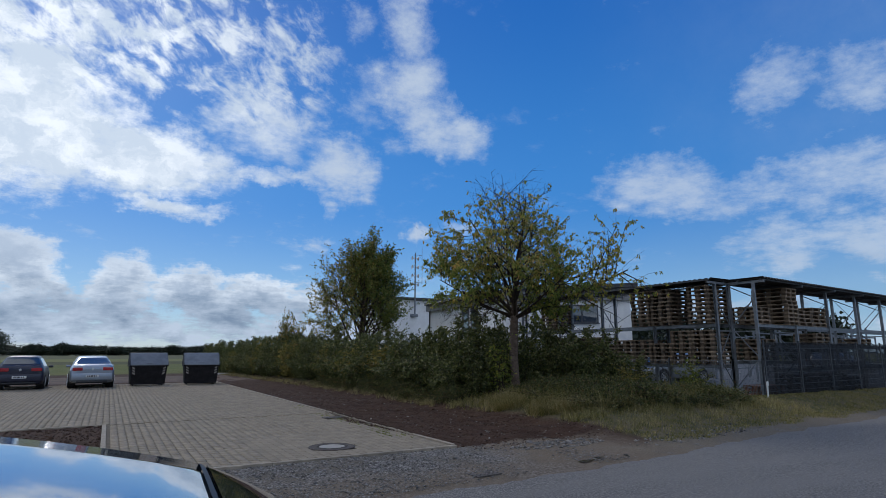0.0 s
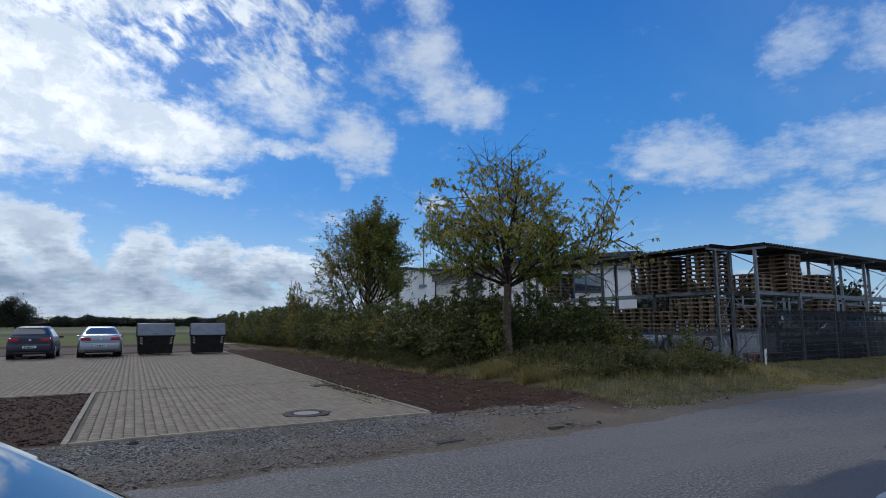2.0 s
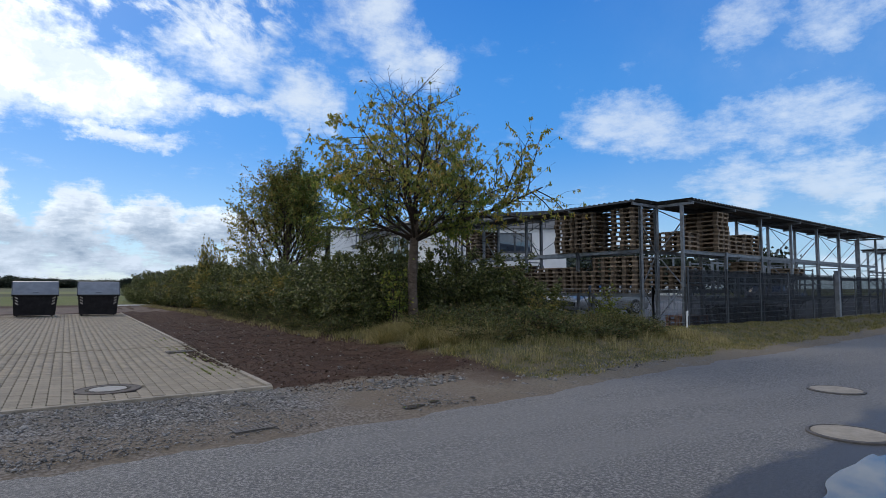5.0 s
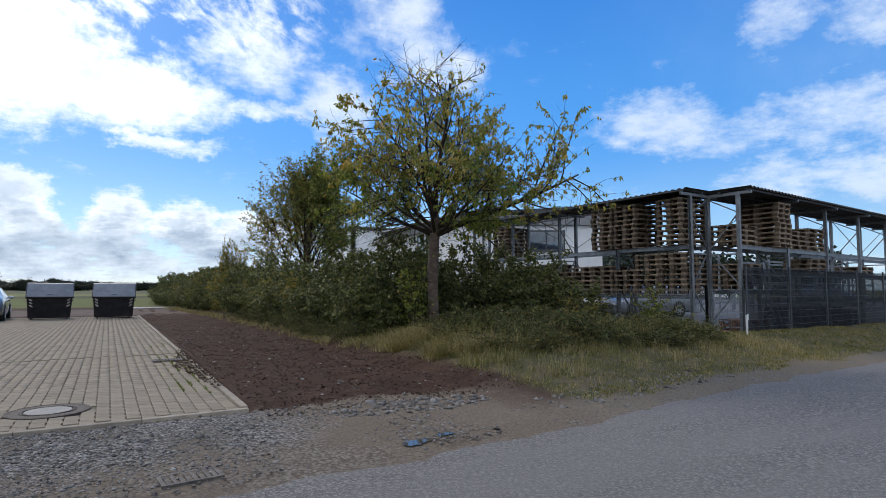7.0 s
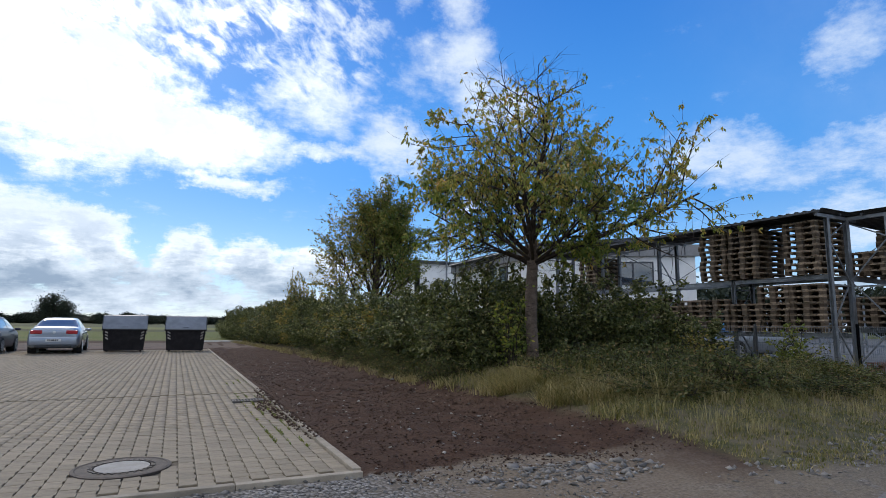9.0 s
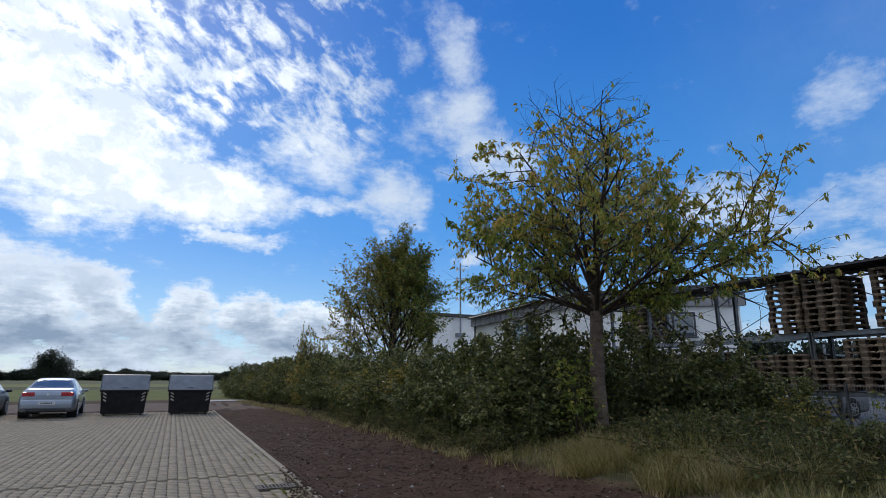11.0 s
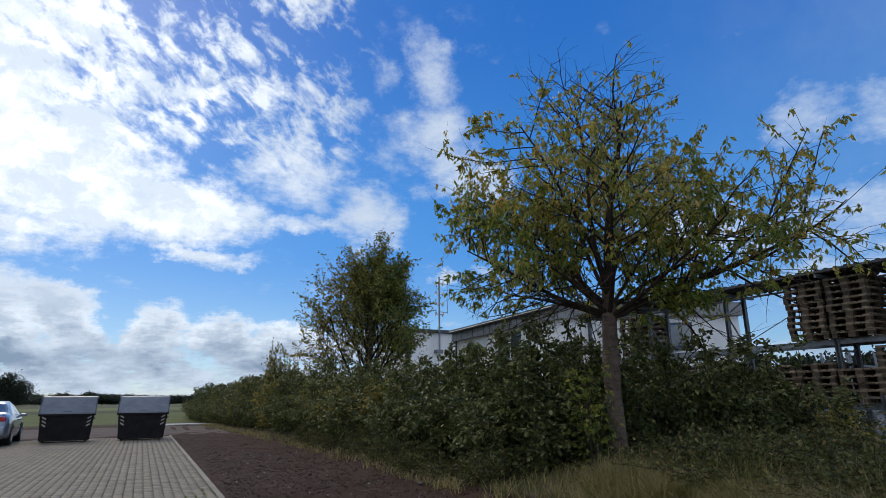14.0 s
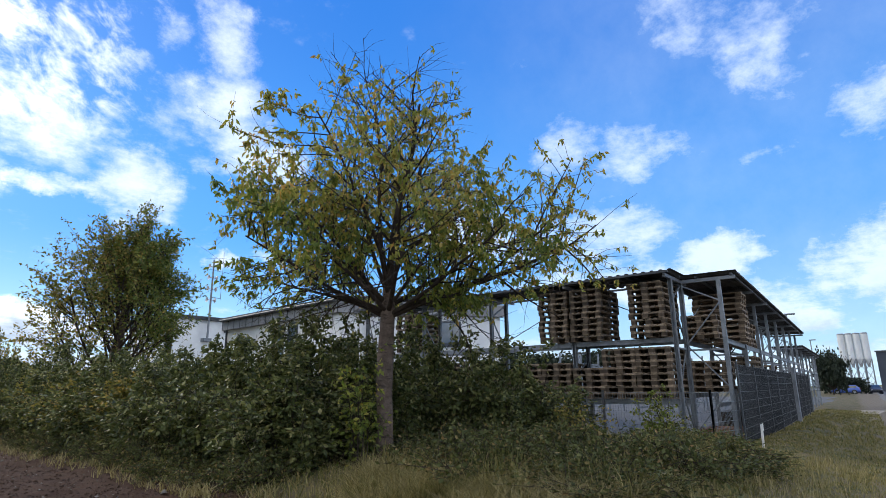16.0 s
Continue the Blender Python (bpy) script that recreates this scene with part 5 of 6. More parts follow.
def cherry_tree():
    """The tree at the end of the hedge: a bare trunk and a broad open crown, longest on the side of the racks."""
    rng = np.random.default_rng(12)
    ob = thing("cherry_tree", "broad broadleaf tree with hanging olive and yellow leaves", "tree", pose(11.42, 13.02, 0.15))
    path = [(0, 0, -0.1), (0, 0, 0.25), (-0.01, 0.0, 0.8), (-0.035, 0, 1.3), (-0.02, 0.01, 1.8), (0.0, 0.0, 2.3), (0.02, 0.0, 2.65), (0.05, 0.02, 3.1)]
    radii = [0.18, 0.148, 0.128, 0.132, 0.138, 0.125, 0.122, 0.092]
    sides, verts, faces = 20, [], []
    for k, (c, r) in enumerate(zip(path, radii)):
        for j in range(sides):
            a = 2 * math.pi * j / sides
            w = 1 + 0.07 * noise.noise((math.cos(a) * 1.4, math.sin(a) * 1.4, k * 0.7)) + (0.12 * max(0, math.cos(a * 4 + 0.5)) if k < 2 else 0)
            verts.append((c[0] + r * w * math.cos(a), c[1] + r * w * math.sin(a), c[2]))
        if k:
            b = (k - 1) * sides
            faces += [(b + j, b + (j + 1) % sides, b + sides + (j + 1) % sides, b + sides + j) for j in range(sides)]
    raw("trunk", verts, faces, BARK, ob, True)
    # limbs: start height, reach along the racks, reach away from the lane, rise, thickness
    spread = np.array([0.77, -0.64, 0.0])
    away = np.array([0.64, 0.77, 0.0])
    limbs = ((2.55, 3.9, -0.3, 1.45, 0.075), (2.95, 0.3, 0.1, 3.4, 0.075), (3.0, -0.6, -0.2, 3.5, 0.05), (2.7, -2.0, 0.3, 2.2, 0.05), (2.6, -2.6, -0.4, 1.15, 0.045),
             (3.0, 1.1, 0.3, 2.8, 0.045), (2.7, 2.7, 0.5, 1.75, 0.045), (2.6, 0.5, -2.6, 1.5, 0.045), (2.6, -0.9, 2.5, 1.4, 0.045), (2.9, -0.6, -1.9, 2.7, 0.042),
             (2.9, 0.7, 1.9, 2.7, 0.042), (2.55, 2.1, -1.7, 1.0, 0.04), (2.55, 1.7, 2.0, 1.0, 0.04), (2.55, -1.9, 1.7, 1.1, 0.04), (2.6, -1.7, -1.8, 1.2, 0.04),
             (2.9, -1.2, 0.5, 2.8, 0.042), (2.75, -1.9, -0.8, 1.7, 0.04), (2.5, 1.2, -0.8, 0.7, 0.03), (2.5, -1.3, 0.4, 0.6, 0.03), (2.7, 1.5, -0.6, 1.9, 0.035))
    spec = ((8, 0.005, 0.06, 14, 0.62), (6, 0.0, 0.10, 8, 0.60), (4, -0.03, 0.13, 0, 0.5))
    crown = new("crown")
    crown.parent = ob
    for z, r, f, up, radius in limbs:
        segs, tips = [], []
        d = 0.93 * (spread * r + away * f) + np.array([0, 0, (1.0 if up > 2.5 else 0.93) * up])
        grow(rng, (0.02, 0.0, z), d, float(np.linalg.norm(d)), radius, 0, segs, tips, spec)
        sticks("limb", segs, TWIG, crown, 6)
        a = np.array([t[0] for t in tips])
        b = np.array([t[1] for t in tips])
        # leaves hang in bunches; the highest twigs have lost theirs
        reach = np.hypot(a[:, 0], a[:, 1])
        top = np.clip((6.75 - a[:, 2] - 0.10 * reach) / 0.7, 0.1, 1.0)
        out_most = np.clip(reach / 1.9, 0.75, 1.1)
        side = a @ spread
        low_cut = np.clip((a[:, 2] - np.interp(side, [0.3, 0.5, 2.2, 2.8], [2.85, 2.35, 2.5, 3.1])) / 0.4, 0, 1)
        bunch = np.repeat(np.arange(len(a)), rng.poisson(0.84 * top * out_most * low_cut))
        mid = a[bunch] + (b - a)[bunch] * rng.random((len(bunch), 1))
        idx = np.repeat(np.arange(len(bunch)), rng.integers(2, 7, len(bunch)))
        at = mid[idx] + rng.normal(size=(len(idx), 3)) * 0.028
        hang = rng.normal(size=at.shape) * np.array([0.62, 0.62, 0.35]) + np.array([0, 0, -0.9])
        # limbs that rise little get the darker, greener leaf tone
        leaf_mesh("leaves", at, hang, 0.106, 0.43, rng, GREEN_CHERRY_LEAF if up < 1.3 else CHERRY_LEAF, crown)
    return ob


cherry_tree()


def shrub_data(name, seed, h, r, stems, leaf, per_twig, mats, shoots=4, twigs=16, low=0.12, droop=0.0):
    """Stems fanning out of one stool, with leafy side twigs; returned as meshes to share."""
    rng = np.random.default_rng(seed)
    segs, at, ax = [], [], []
    for k in range(stems + shoots):
        a = rng.uniform(0, 2 * np.pi)
        rr = r * math.sqrt(rng.random()) * (0.98 if k < stems else 0.7)
        top = np.array([rr * math.cos(a), rr * math.sin(a), h * rng.uniform(0.5, 0.98) * (1.0 - 0.18 * (rr / r) ** 2)])
        if k >= stems:
            top[2] = h * rng.uniform(0.98, 1.26)
        base = np.array([0.25 * top[0], 0.25 * top[1], 0.0])
        bend = np.array([0.3 * top[0], 0.3 * top[1], 0.0]) * rng.uniform(0.2, 1.0)
        prev, line = base, [base]
        for i in range(1, 7):
            f = i / 6
            q = base + (top - base) * f + bend * math.sin(f * math.pi) + rng.normal(size=3) * 0.03
            segs.append((*prev, *q, 0.016 * (1.1 - f), 0.016 * (1.1 - f) * 0.85))
            prev = q
            line.append(q)
        line = np.array(line)
        for t in range(twigs):
            f = rng.uniform(low, 1.0)
            u = f * 6
            i = min(int(u), 5)
            p = line[i] + (line[i + 1] - line[i]) * (u - i)
            reach = (0.22 + 0.42 * rng.random()) * (0.35 if k >= stems else 1.0)
            d = unit(rng.normal(size=3) * np.array([1, 1, 0.55]) + np.array([p[0], p[1], 0.25]) * 0.5)
            q = p + d * reach
            segs.append((*p, *q, 0.005, 0.002))
            m = rng.poisson(per_twig)
            g = rng.random((m, 1))
            at.append(p + (q - p) * g + rng.normal(size=(m, 3)) * 0.035)
            ax.append(d * 0.6 + rng.normal(size=(m, 3)) * 0.6 + np.array([0, 0, -0.25 - droop]))
    at, ax = np.concatenate(at), np.concatenate(ax)
    keep = at[:, 2] > 0.02
    holder = new(name)
    s = sticks("branchwork", segs, TWIG, holder, 4)
    l = leaf_mesh("foliage", at[keep], ax[keep], leaf, 0.58, rng, mats, holder)
    return holder


def plant(proto, name, label, category, m, group, mat_used=None):
    ob = copy_thing(proto, m)
    ob.name = name
    return tagged(ob, label, category, group)


def drop(proto):
    for o in (*proto.children, proto):
        bpy.data.objects.remove(o)


rng = random.Random(3)
protos = [shrub_data("proto", 20 + k, 2.0, 1.05, 24, 0.098, 14, HEDGE_LEAF, 9, 18) for k in range(4)]
autumn = [shrub_data("proto", 40 + k, 1.98, 1.0, 24, 0.10, 10, AUTUMN_LEAF, 7, 18) for k in range(2)]
HEDGE_LINE = ((13, 10.35), (26, 10.2), (34, 9.9), (44, 9.2), (60, 8.6))
y = 14.0
k = 0
while y < 60:
    x = line_y(y, HEDGE_LINE)
    tall = (0.9 if 17 < y < 29 else 0.95) + 0.1 * math.sin(y * 0.9) + (0.1 if y > 26 else 0.0)
    for row, dx in ((0, 0.0), (1, 1.35)):
        pick = rng.random()
        use, mark = (rng.choice(autumn), "yellowing") if (row == 0 and pick < 0.13 + (0.25 if 24 < y < 40 else 0)) else (rng.choice(protos), "dark green")
        sc = tall * rng.uniform(0.88, 1.12) * (0.9 if row == 0 else 1.02)
        plant(use, "hedge_shrub", f"{mark} leafy shrub in an untrimmed field hedge", "shrub",
              pose(x + dx + rng.uniform(-0.2, 0.2), y + rng.uniform(-0.2, 0.2), height(x + dx, y) - 0.02, 0, 0, rng.uniform(0, 360)) @ Matrix.Diagonal((1.02, 1.02, sc, 1)), "shrubs of the hedge")
    y += 1.25 if y < 30 else 1.6
for x, y, s in ((12.9, 14.4, 1.0), (13.7, 13.4, 1.0), (14.5, 12.6, 0.9), (12.4, 15.6, 0.98), (14.0, 14.8, 1.0), (15.2, 13.6, 0.85), (15.6, 12.4, 0.62), (13.2, 16.2, 0.95), (11.9, 14.1, 0.85), (15.2, 15.2, 0.85)):
    plant(rng.choice(protos), "hedge_shrub", "dark green leafy shrub behind the tree trunk", "shrub",
          pose(x, y, height(x, y) - 0.02, 0, 0, rng.uniform(0, 360)) @ Matrix.Diagonal((1, 1, s, 1)), "shrubs of the hedge")
for x, y, s in ((10.9, 37.2, 1.95), (11.6, 36.0, 1.5)):
    plant(autumn[0], "hedge_sapling", "tall thin sapling growing out of the hedge", "shrub",
          pose(x, y, height(x, y) - 0.02, 0, 0, 40 * y) @ Matrix.Diagonal((0.75, 0.75, s, 1)), "shrubs of the hedge")
for o in protos + autumn:
    drop(o)


def hedge_tree():
    """The taller tree that rises behind the hedge, with upright plumes and a pointed top."""
    rng = np.random.default_rng(31)
    ob = thing("hedge_tree", "pointed broadleaf tree turning yellow, rising behind the hedge", "tree", pose(13.7, 32.0, 0.0) @ Matrix.Diagonal((1.3, 1.3, 1.2, 1)))
    segs, tips = [], []
    spec = ((7, 0.09, 0.05, 13, 0.46), (5, 0.07, 0.09, 6, 0.5), (4, 0.03, 0.13, 0, 0.5))
    part("trunk", tube(bmesh.new(), (0, 0, -0.1), (0.3, -0.2, 4.2), 0.2, 0.12, 14), BARK, ob)
    for k in range(20):
        a = k * 2.4
        lean = 1.0 - 0.036 * k
        z = 0.6 + 0.19 * k
        length = 3.3 if k < 10 else 3.5 - 0.06 * k
        grow(rng, (0.07 * z, -0.05 * z, z), (lean * math.cos(a) + 0.08, lean * math.sin(a) - 0.06, 0.95), length, 0.055, 0, segs, tips, spec)
    grow(rng, (0.3, -0.2, 3.9), (0.12, -0.08, 1.0), 3.1, 0.07, 0, segs, tips, spec)
    crown = new("crown")
    crown.parent = ob
    sticks("branchwork", segs, TWIG, crown, 4)
    a = np.array([t[0] for t in tips])
    b = np.array([t[1] for t in tips])
    for mat_used, side in ((AUTUMN_LEAF, -1), (PLUME_LEAF, 1)):
        w = 1 / (1 + np.exp(-side * (a[:, 0] * 1.1 - a[:, 1] * 0.8 - 0.6 + 0.7 * rng.normal(size=len(a)))))
        idx = np.repeat(np.arange(len(a)), rng.poisson(4.4 * w))
        at = a[idx] + (b - a)[idx] * rng.random((len(idx), 1)) + rng.normal(size=(len(idx), 3)) * 0.05
        leaf_mesh("leaves", at, rng.normal(size=at.shape) * 0.7 + (b - a)[idx] * 4 + np.array([0, 0, -0.3]), 0.115, 0.52, rng, mat_used, crown)
    return ob


hedge_tree()

# ---- verge: brambles, grass, weeds ----
random.seed(21)
low_protos = [shrub_data("proto", 60 + k, 0.55, 0.72, 24, 0.066, 11, BRAMBLE_LEAF, 6, 13, 0.05) for k in range(3)]
rng = random.Random(9)
spots = []
while len(spots) < 30:
    x, y = rng.uniform(11.0, 16.4), rng.uniform(8.6, 13.0)
    edge = 9.1 + 0.42 * max(0.0, 12.3 - y) if y > 9.0 else 11.0
    if x < edge or y < 8.4 + 0.0 * x or (x > 16.6 and y > 9.6):
        continue
    if all((x - a) ** 2 + (y - b) ** 2 > 0.55 for a, b in spots):
        spots.append((x, y))
    elif rng.random() < 0.02:
        spots.append((x, y))
for x, y in spots:
    s = rng.uniform(0.75, 1.25) * (0.7 if y < 9 else 1.0) * (0.95 if x < 13 else 0.6)
    plant(rng.choice(low_protos), "bramble", "low tangled bramble on the verge bank", "bramble",
          pose(x, y, height(x, y) - 0.02, 0, 0, rng.uniform(0, 360)) @ Matrix.Diagonal((1.1, 1.1, s, 1)), "brambles on the verge")
for y in np.arange(14.0, 26, 1.1):
    x = line_y(y, HEDGE_LINE) - 0.85 + rng.uniform(-0.15, 0.15)
    plant(rng.choice(low_protos), "bramble", "low bramble at the foot of the hedge", "bramble",
          pose(x + 0.2, y, height(x, y) - 0.02, 0, 0, rng.uniform(0, 360)) @ Matrix.Diagonal((0.7, 0.85, rng.uniform(0.5, 1.0), 1)), "brambles on the verge")
for o in low_protos:
    drop(o)

gold = shrub_data("tall_weed", 77, 0.95, 0.42, 16, 0.07, 9, AUTUMN_LEAF, 3, 10, 0.1)
gold.matrix_world = pose(14.55, 11.3, height(14.55, 11.3))
tagged(gold, "yellowing bushy weed standing on the verge", "weed")
green = shrub_data("sapling", 78, 1.25, 0.4, 9, 0.085, 8, GRASS_BLADE, 3, 10, 0.2)
green.matrix_world = pose(16.55, 10.35, height(16.55, 10.35))
tagged(green, "pale green sapling growing by the mesh fence", "sapling")
young = shrub_data("young_tree", 79, 1.5, 0.34, 6, 0.09, 6, GREEN_CHERRY_LEAF, 3, 10, 0.3)
young.matrix_world = pose(10.75, 12.9, height(10.75, 12.9))
tagged(young, "young yellow-green sapling beside the tree trunk", "sapling")


def blades(name, label, spots, h, lean, mat_used, rng, width=0.006):
    """Grass as one object: each blade a bent, tapering strip."""
    p = np.asarray(spots, float)
    n = len(p)
    a = rng.uniform(0, 2 * np.pi, n)
    out = np.stack([np.cos(a), np.sin(a), np.zeros(n)], 1)
    side = np.stack([-np.sin(a), np.cos(a), np.zeros(n)], 1)
    hh = (np.asarray(h) * rng.uniform(0.5, 1.25, n))[:, None]
    ln = (lean * rng.uniform(0.2, 1.3, n))[:, None] * hh
    up = np.array([[0, 0, 1.0]])
    w = width * rng.uniform(0.6, 1.5, n)[:, None]
    v = np.stack([p - side * w, p + side * w, p + up * hh * 0.55 + out * ln * 0.35 + side * w * 0.7, p + up * hh * 0.55 + out * ln * 0.35 - side * w * 0.7, p + up * hh * 0.92 + out * ln], 1).reshape(-1, 3)
    b = np.arange(n)[:, None] * 5
    f = np.concatenate([b + np.array([[0, 1, 2]]), b + np.array([[0, 2, 3]]), b + np.array([[3, 2, 4]])], 0)
    return tagged(fast_mesh(name, v, f, mat_used), label, "grass", kind="stuff")


def scatter(rng, n, x0, x1, y0, y1, keep, clump=0.5, scale=1.6):
    """Points on the ground, gathered in tufts."""
    out = []
    while len(out) < n:
        x, y = rng.uniform(x0, x1), rng.uniform(y0, y1)
        if not keep(x, y) or noise.noise((x * scale, y * scale, 11.0)) < rng.uniform(-0.6, 0.5) * clump:
            continue
        for k in range(int(rng.integers(4, 14))):
            a, b = x + rng.normal() * 0.05, y + rng.normal() * 0.05
            out.append((a, b, height(a, b) - 0.01))
    return out[:n]


nr = np.random.default_rng(4)
edge_y = lambda x: line_y(x, ROAD_NORTH)
verge = lambda x, y: y > edge_y(x) + 0.55 + 0.5 * noise.noise((x * 0.8, 2.0, 0.0)) and x > 9.5 + 0.5 * noise.noise((y * 0.9, 5.0, 0.0)) - 0.4 * max(0, y - 11)
front = lambda x, y: verge(x, y) and y < edge_y(x) + 3.6
blades("short_grass", "short green grass along the road verge", scatter(nr, 34000, 9.2, 24, 5.6, 10.2, front, 2.4, 0.9), 0.06, 0.8, VERGE_BLADE, nr, 0.005)
blades("tall_grass", "tall green grass tufts on the bank", scatter(nr, 9000, 9.2, 19, 8.0, 13.5, lambda x, y: verge(x, y) and y > 8.0 and x < 16.5, 2.0, 1.0), 0.22, 1.3, VERGE_BLADE, nr, 0.005)
dry = lambda x, y: verge(x, y) and (x - 11.2) ** 2 / 3.6 + (y - 10.6) ** 2 / 4.4 < 1.0
blades("dry_grass", "dry yellow grass leaning in front of the tree", scatter(nr, 9000, 9.0, 13.4, 8.4, 13.0, dry, 1.3), 0.34, 1.7, DRY_BLADE, nr, 0.004)
blades("dry_stalks", "scattered dry grass stalks on the verge", scatter(nr, 8000, 9.2, 17.5, 7.0, 13.0, verge, 0.8), 0.25, 0.4, DRY_BLADE, nr, 0.003)
blades("mixed_grass", "tangled olive and straw grass before the tree", scatter(nr, 14000, 9.0, 13.6, 8.2, 13.0, dry, 1.1), 0.26, 1.7, VERGE_BLADE, nr, 0.005)
bank = lambda x, y: verge(x, y) and y > 8.5 + 0.15 * max(0.0, x - 13)
blades("bank_grass", "long straw and olive grass growing through the brambles", scatter(nr, 7000, 10.6, 16.6, 8.5, 12.6, bank, 2.2, 1.3), 0.5, 0.55, VERGE_BLADE, nr, 0.005)
foot = lambda x, y: abs(x - line_y(y, HEDGE_LINE) + 1.05) < 0.35
blades("hedge_foot_grass", "dry grass at the foot of the hedge", scatter(nr, 5000, 7.0, 10.0, 13.0, 45, foot, 1.6), 0.2, 1.2, DRY_BLADE, nr, 0.005)
far_verge = lambda x, y: edge_y(x) + 0.6 < y < edge_y(x) + 3.4
blades("far_verge_grass", "grass strip between lane and fence", scatter(nr, 14000, 24, 46, 7, 14, far_verge, 1.2), 0.09, 0.8, VERGE_BLADE, nr, 0.008)
joint_weeds = lambda x, y: noise.noise((x * 1.2, y * 0.7, 4.0)) > (0.0 if x > 4.9 else 0.42)
blades("joint_weeds", "weeds in the joints at the paving edge", [(PAVE_X - round((PAVE_X - a) / 0.14) * 0.14 + nr.normal() * 0.008, b, 0.0) for a, b, _ in scatter(nr, 600, 5.3, 5.72, 8.2, 17, lambda x, y: abs(y - 11.3) < 2.6 or abs(y - 15.8) < 0.8 and joint_weeds(x, y), 1.1, 2.3)], 0.035, 1.2, GRASS_BLADE, nr, 0.006)
leafy = lambda x, y: 0.5 < x < 1.1
blades("patch_weeds", "dry weeds in the paving joints by the soil bed", scatter(nr, 700, 0.6, 1.1, 8.0, 13, leafy, 1.0), 0.05, 0.8, DRY_BLADE, nr, 0.006)


# ---- loose stones and clods ----
STONE = surface("gravel_stone", (0.15, 0.15, 0.15), (0.36, 0.35, 0.34), 0.85, 20, 120, 0.2, 0, 0.1, 0.2)
CLOD = surface("soil_clod", (0.045, 0.028, 0.018), (0.12, 0.08, 0.055), 0.95, 20, 90, 0.4)


def island_tone(mat_used, dark, light):
    """Gives each stone in a joined heap its own tone."""
    n = Nodes(mat_used.node_tree)
    p = mat_used.node_tree.nodes["Principled BSDF"]
    isl = n.add("ShaderNodeNewGeometry").outputs["Random Per Island"]
    n.put(p.inputs["Base Color"], n.mix(isl, dark, light))


island_tone(STONE, (0.068, 0.061, 0.053), (0.29, 0.268, 0.238))
island_tone(CLOD, (0.032, 0.0165, 0.0095), (0.076, 0.042, 0.025))


def stones(name, label, spots, size, mat_used, rng, flat=0.55):
    """Small broken stones as one object of squashed, skewed octahedra."""
    p = np.asarray(spots, float)
    n = len(p)
    base = np.array([(1, 0, 0), (0, 1, 0), (-1, 0, 0), (0, -1, 0), (0, 0, 1), (0, 0, -0.4)], float)
    s = size * np.exp(rng.normal(size=n) * 0.45)
    v = base[None] * (s[:, None, None]) * (1 + 0.35 * rng.normal(size=(n, 6, 1)).clip(-1.5, 1.5))
    a = rng.uniform(0, 2 * np.pi, n)
    c, sn = np.cos(a)[:, None], np.sin(a)[:, None]
    x, y = v[..., 0] * c - v[..., 1] * sn, v[..., 0] * sn + v[..., 1] * c
    v = np.stack([x, y, v[..., 2] * flat], -1) + rng.normal(size=(n, 6, 3)) * (0.18 * s)[:, None, None] + p[:, None]
    b = np.arange(n)[:, None] * 6
    f = np.concatenate([b + np.array([[i, (i + 1) % 4, 4]]) for i in range(4)] + [b + np.array([[(i + 1) % 4, i, 5]]) for i in range(4)], 0)
    return tagged(fast_mesh(name, v.reshape(-1, 3), f, mat_used), label, "stones", kind="stuff")


def even(rng, n, x0, x1, y0, y1, keep):
    out = []
    while len(out) < n:
        x, y = rng.uniform(x0, x1), rng.uniform(y0, y1)
        if keep(x, y):
            out.append((x, y, max(height(x, y), -0.02) + 0.002))
    return out


bed = lambda x, y: edge_y(x) + 0.05 < y < PAVE_Y - 0.09 and noise.noise((x * 0.9, y * 0.9, 6.0)) + 0.35 - 0.2 * max(0, x - 4.6) > nr.uniform(-0.25, 0.45)
stones("gravel", "loose grey crushed gravel between lane and paving", even(nr, 22000, -6, 9.5, 4.6, 7.45, bed), 0.0095, STONE, nr)
stones("coarse_gravel", "coarse grey stones along the paving kerb", even(nr, 1200, -3, 6.4, 6.2, 7.42, lambda x, y: nr.random() < (y - 5.9) / 1.5), 0.016, STONE, nr)
heap = lambda x, y: (x - 7.6) ** 2 / 1.1 + (y - 6.75) ** 2 / 0.12 < 1
stones("stone_heap", "scatter of pale rubble at the soil edge", even(nr, 350, 6.2, 9.0, 6.2, 7.3, heap), 0.022, STONE, nr)
dirt = lambda x, y: 5.95 < x < 9.5 and y > 7.0
stones("soil_clods", "crumbled dark soil clods on the bare strip", even(nr, 20000, 5.9, 9.5, 7.0, 34, lambda x, y: dirt(x, y) and nr.random() < 1.6 - y / 22), 0.0095, CLOD, nr, 0.8)
stones("soil_pebbles", "pale pebbles lying on the bare soil", even(nr, 900, 5.9, 9.6, 7.0, 24, dirt), 0.014, STONE, nr)
spill = lambda x, y: x > PAVE_X - 0.5 * max(0.0, 1 - abs(y - 11.6) / 2.2) * (0.5 + noise.noise((y * 1.4, 3.0, 0.0))) - 0.04
stones("spilt_soil", "crumbs of soil spilt over the paving edge", [(a, b, 0.012 + 0.03 * (a > PAVE_X)) for a, b, _ in even(nr, 1400, 5.1, 5.85, 9.0, 14.2, spill)], 0.010, CLOD, nr, 0.7)
stones("bed_clods", "crumbled soil in the planting bed", even(nr, 3500, -4, 0.45, 7.6, 13.8, lambda x, y: True), 0.018, CLOD, nr, 0.8)
stones("verge_rubble", "pale stones along the verge edge", even(nr, 220, 9, 13, 5.7, 7.2, lambda x, y: edge_y(x) + 0.3 < y < edge_y(x) + 1.1), 0.025, STONE, nr)

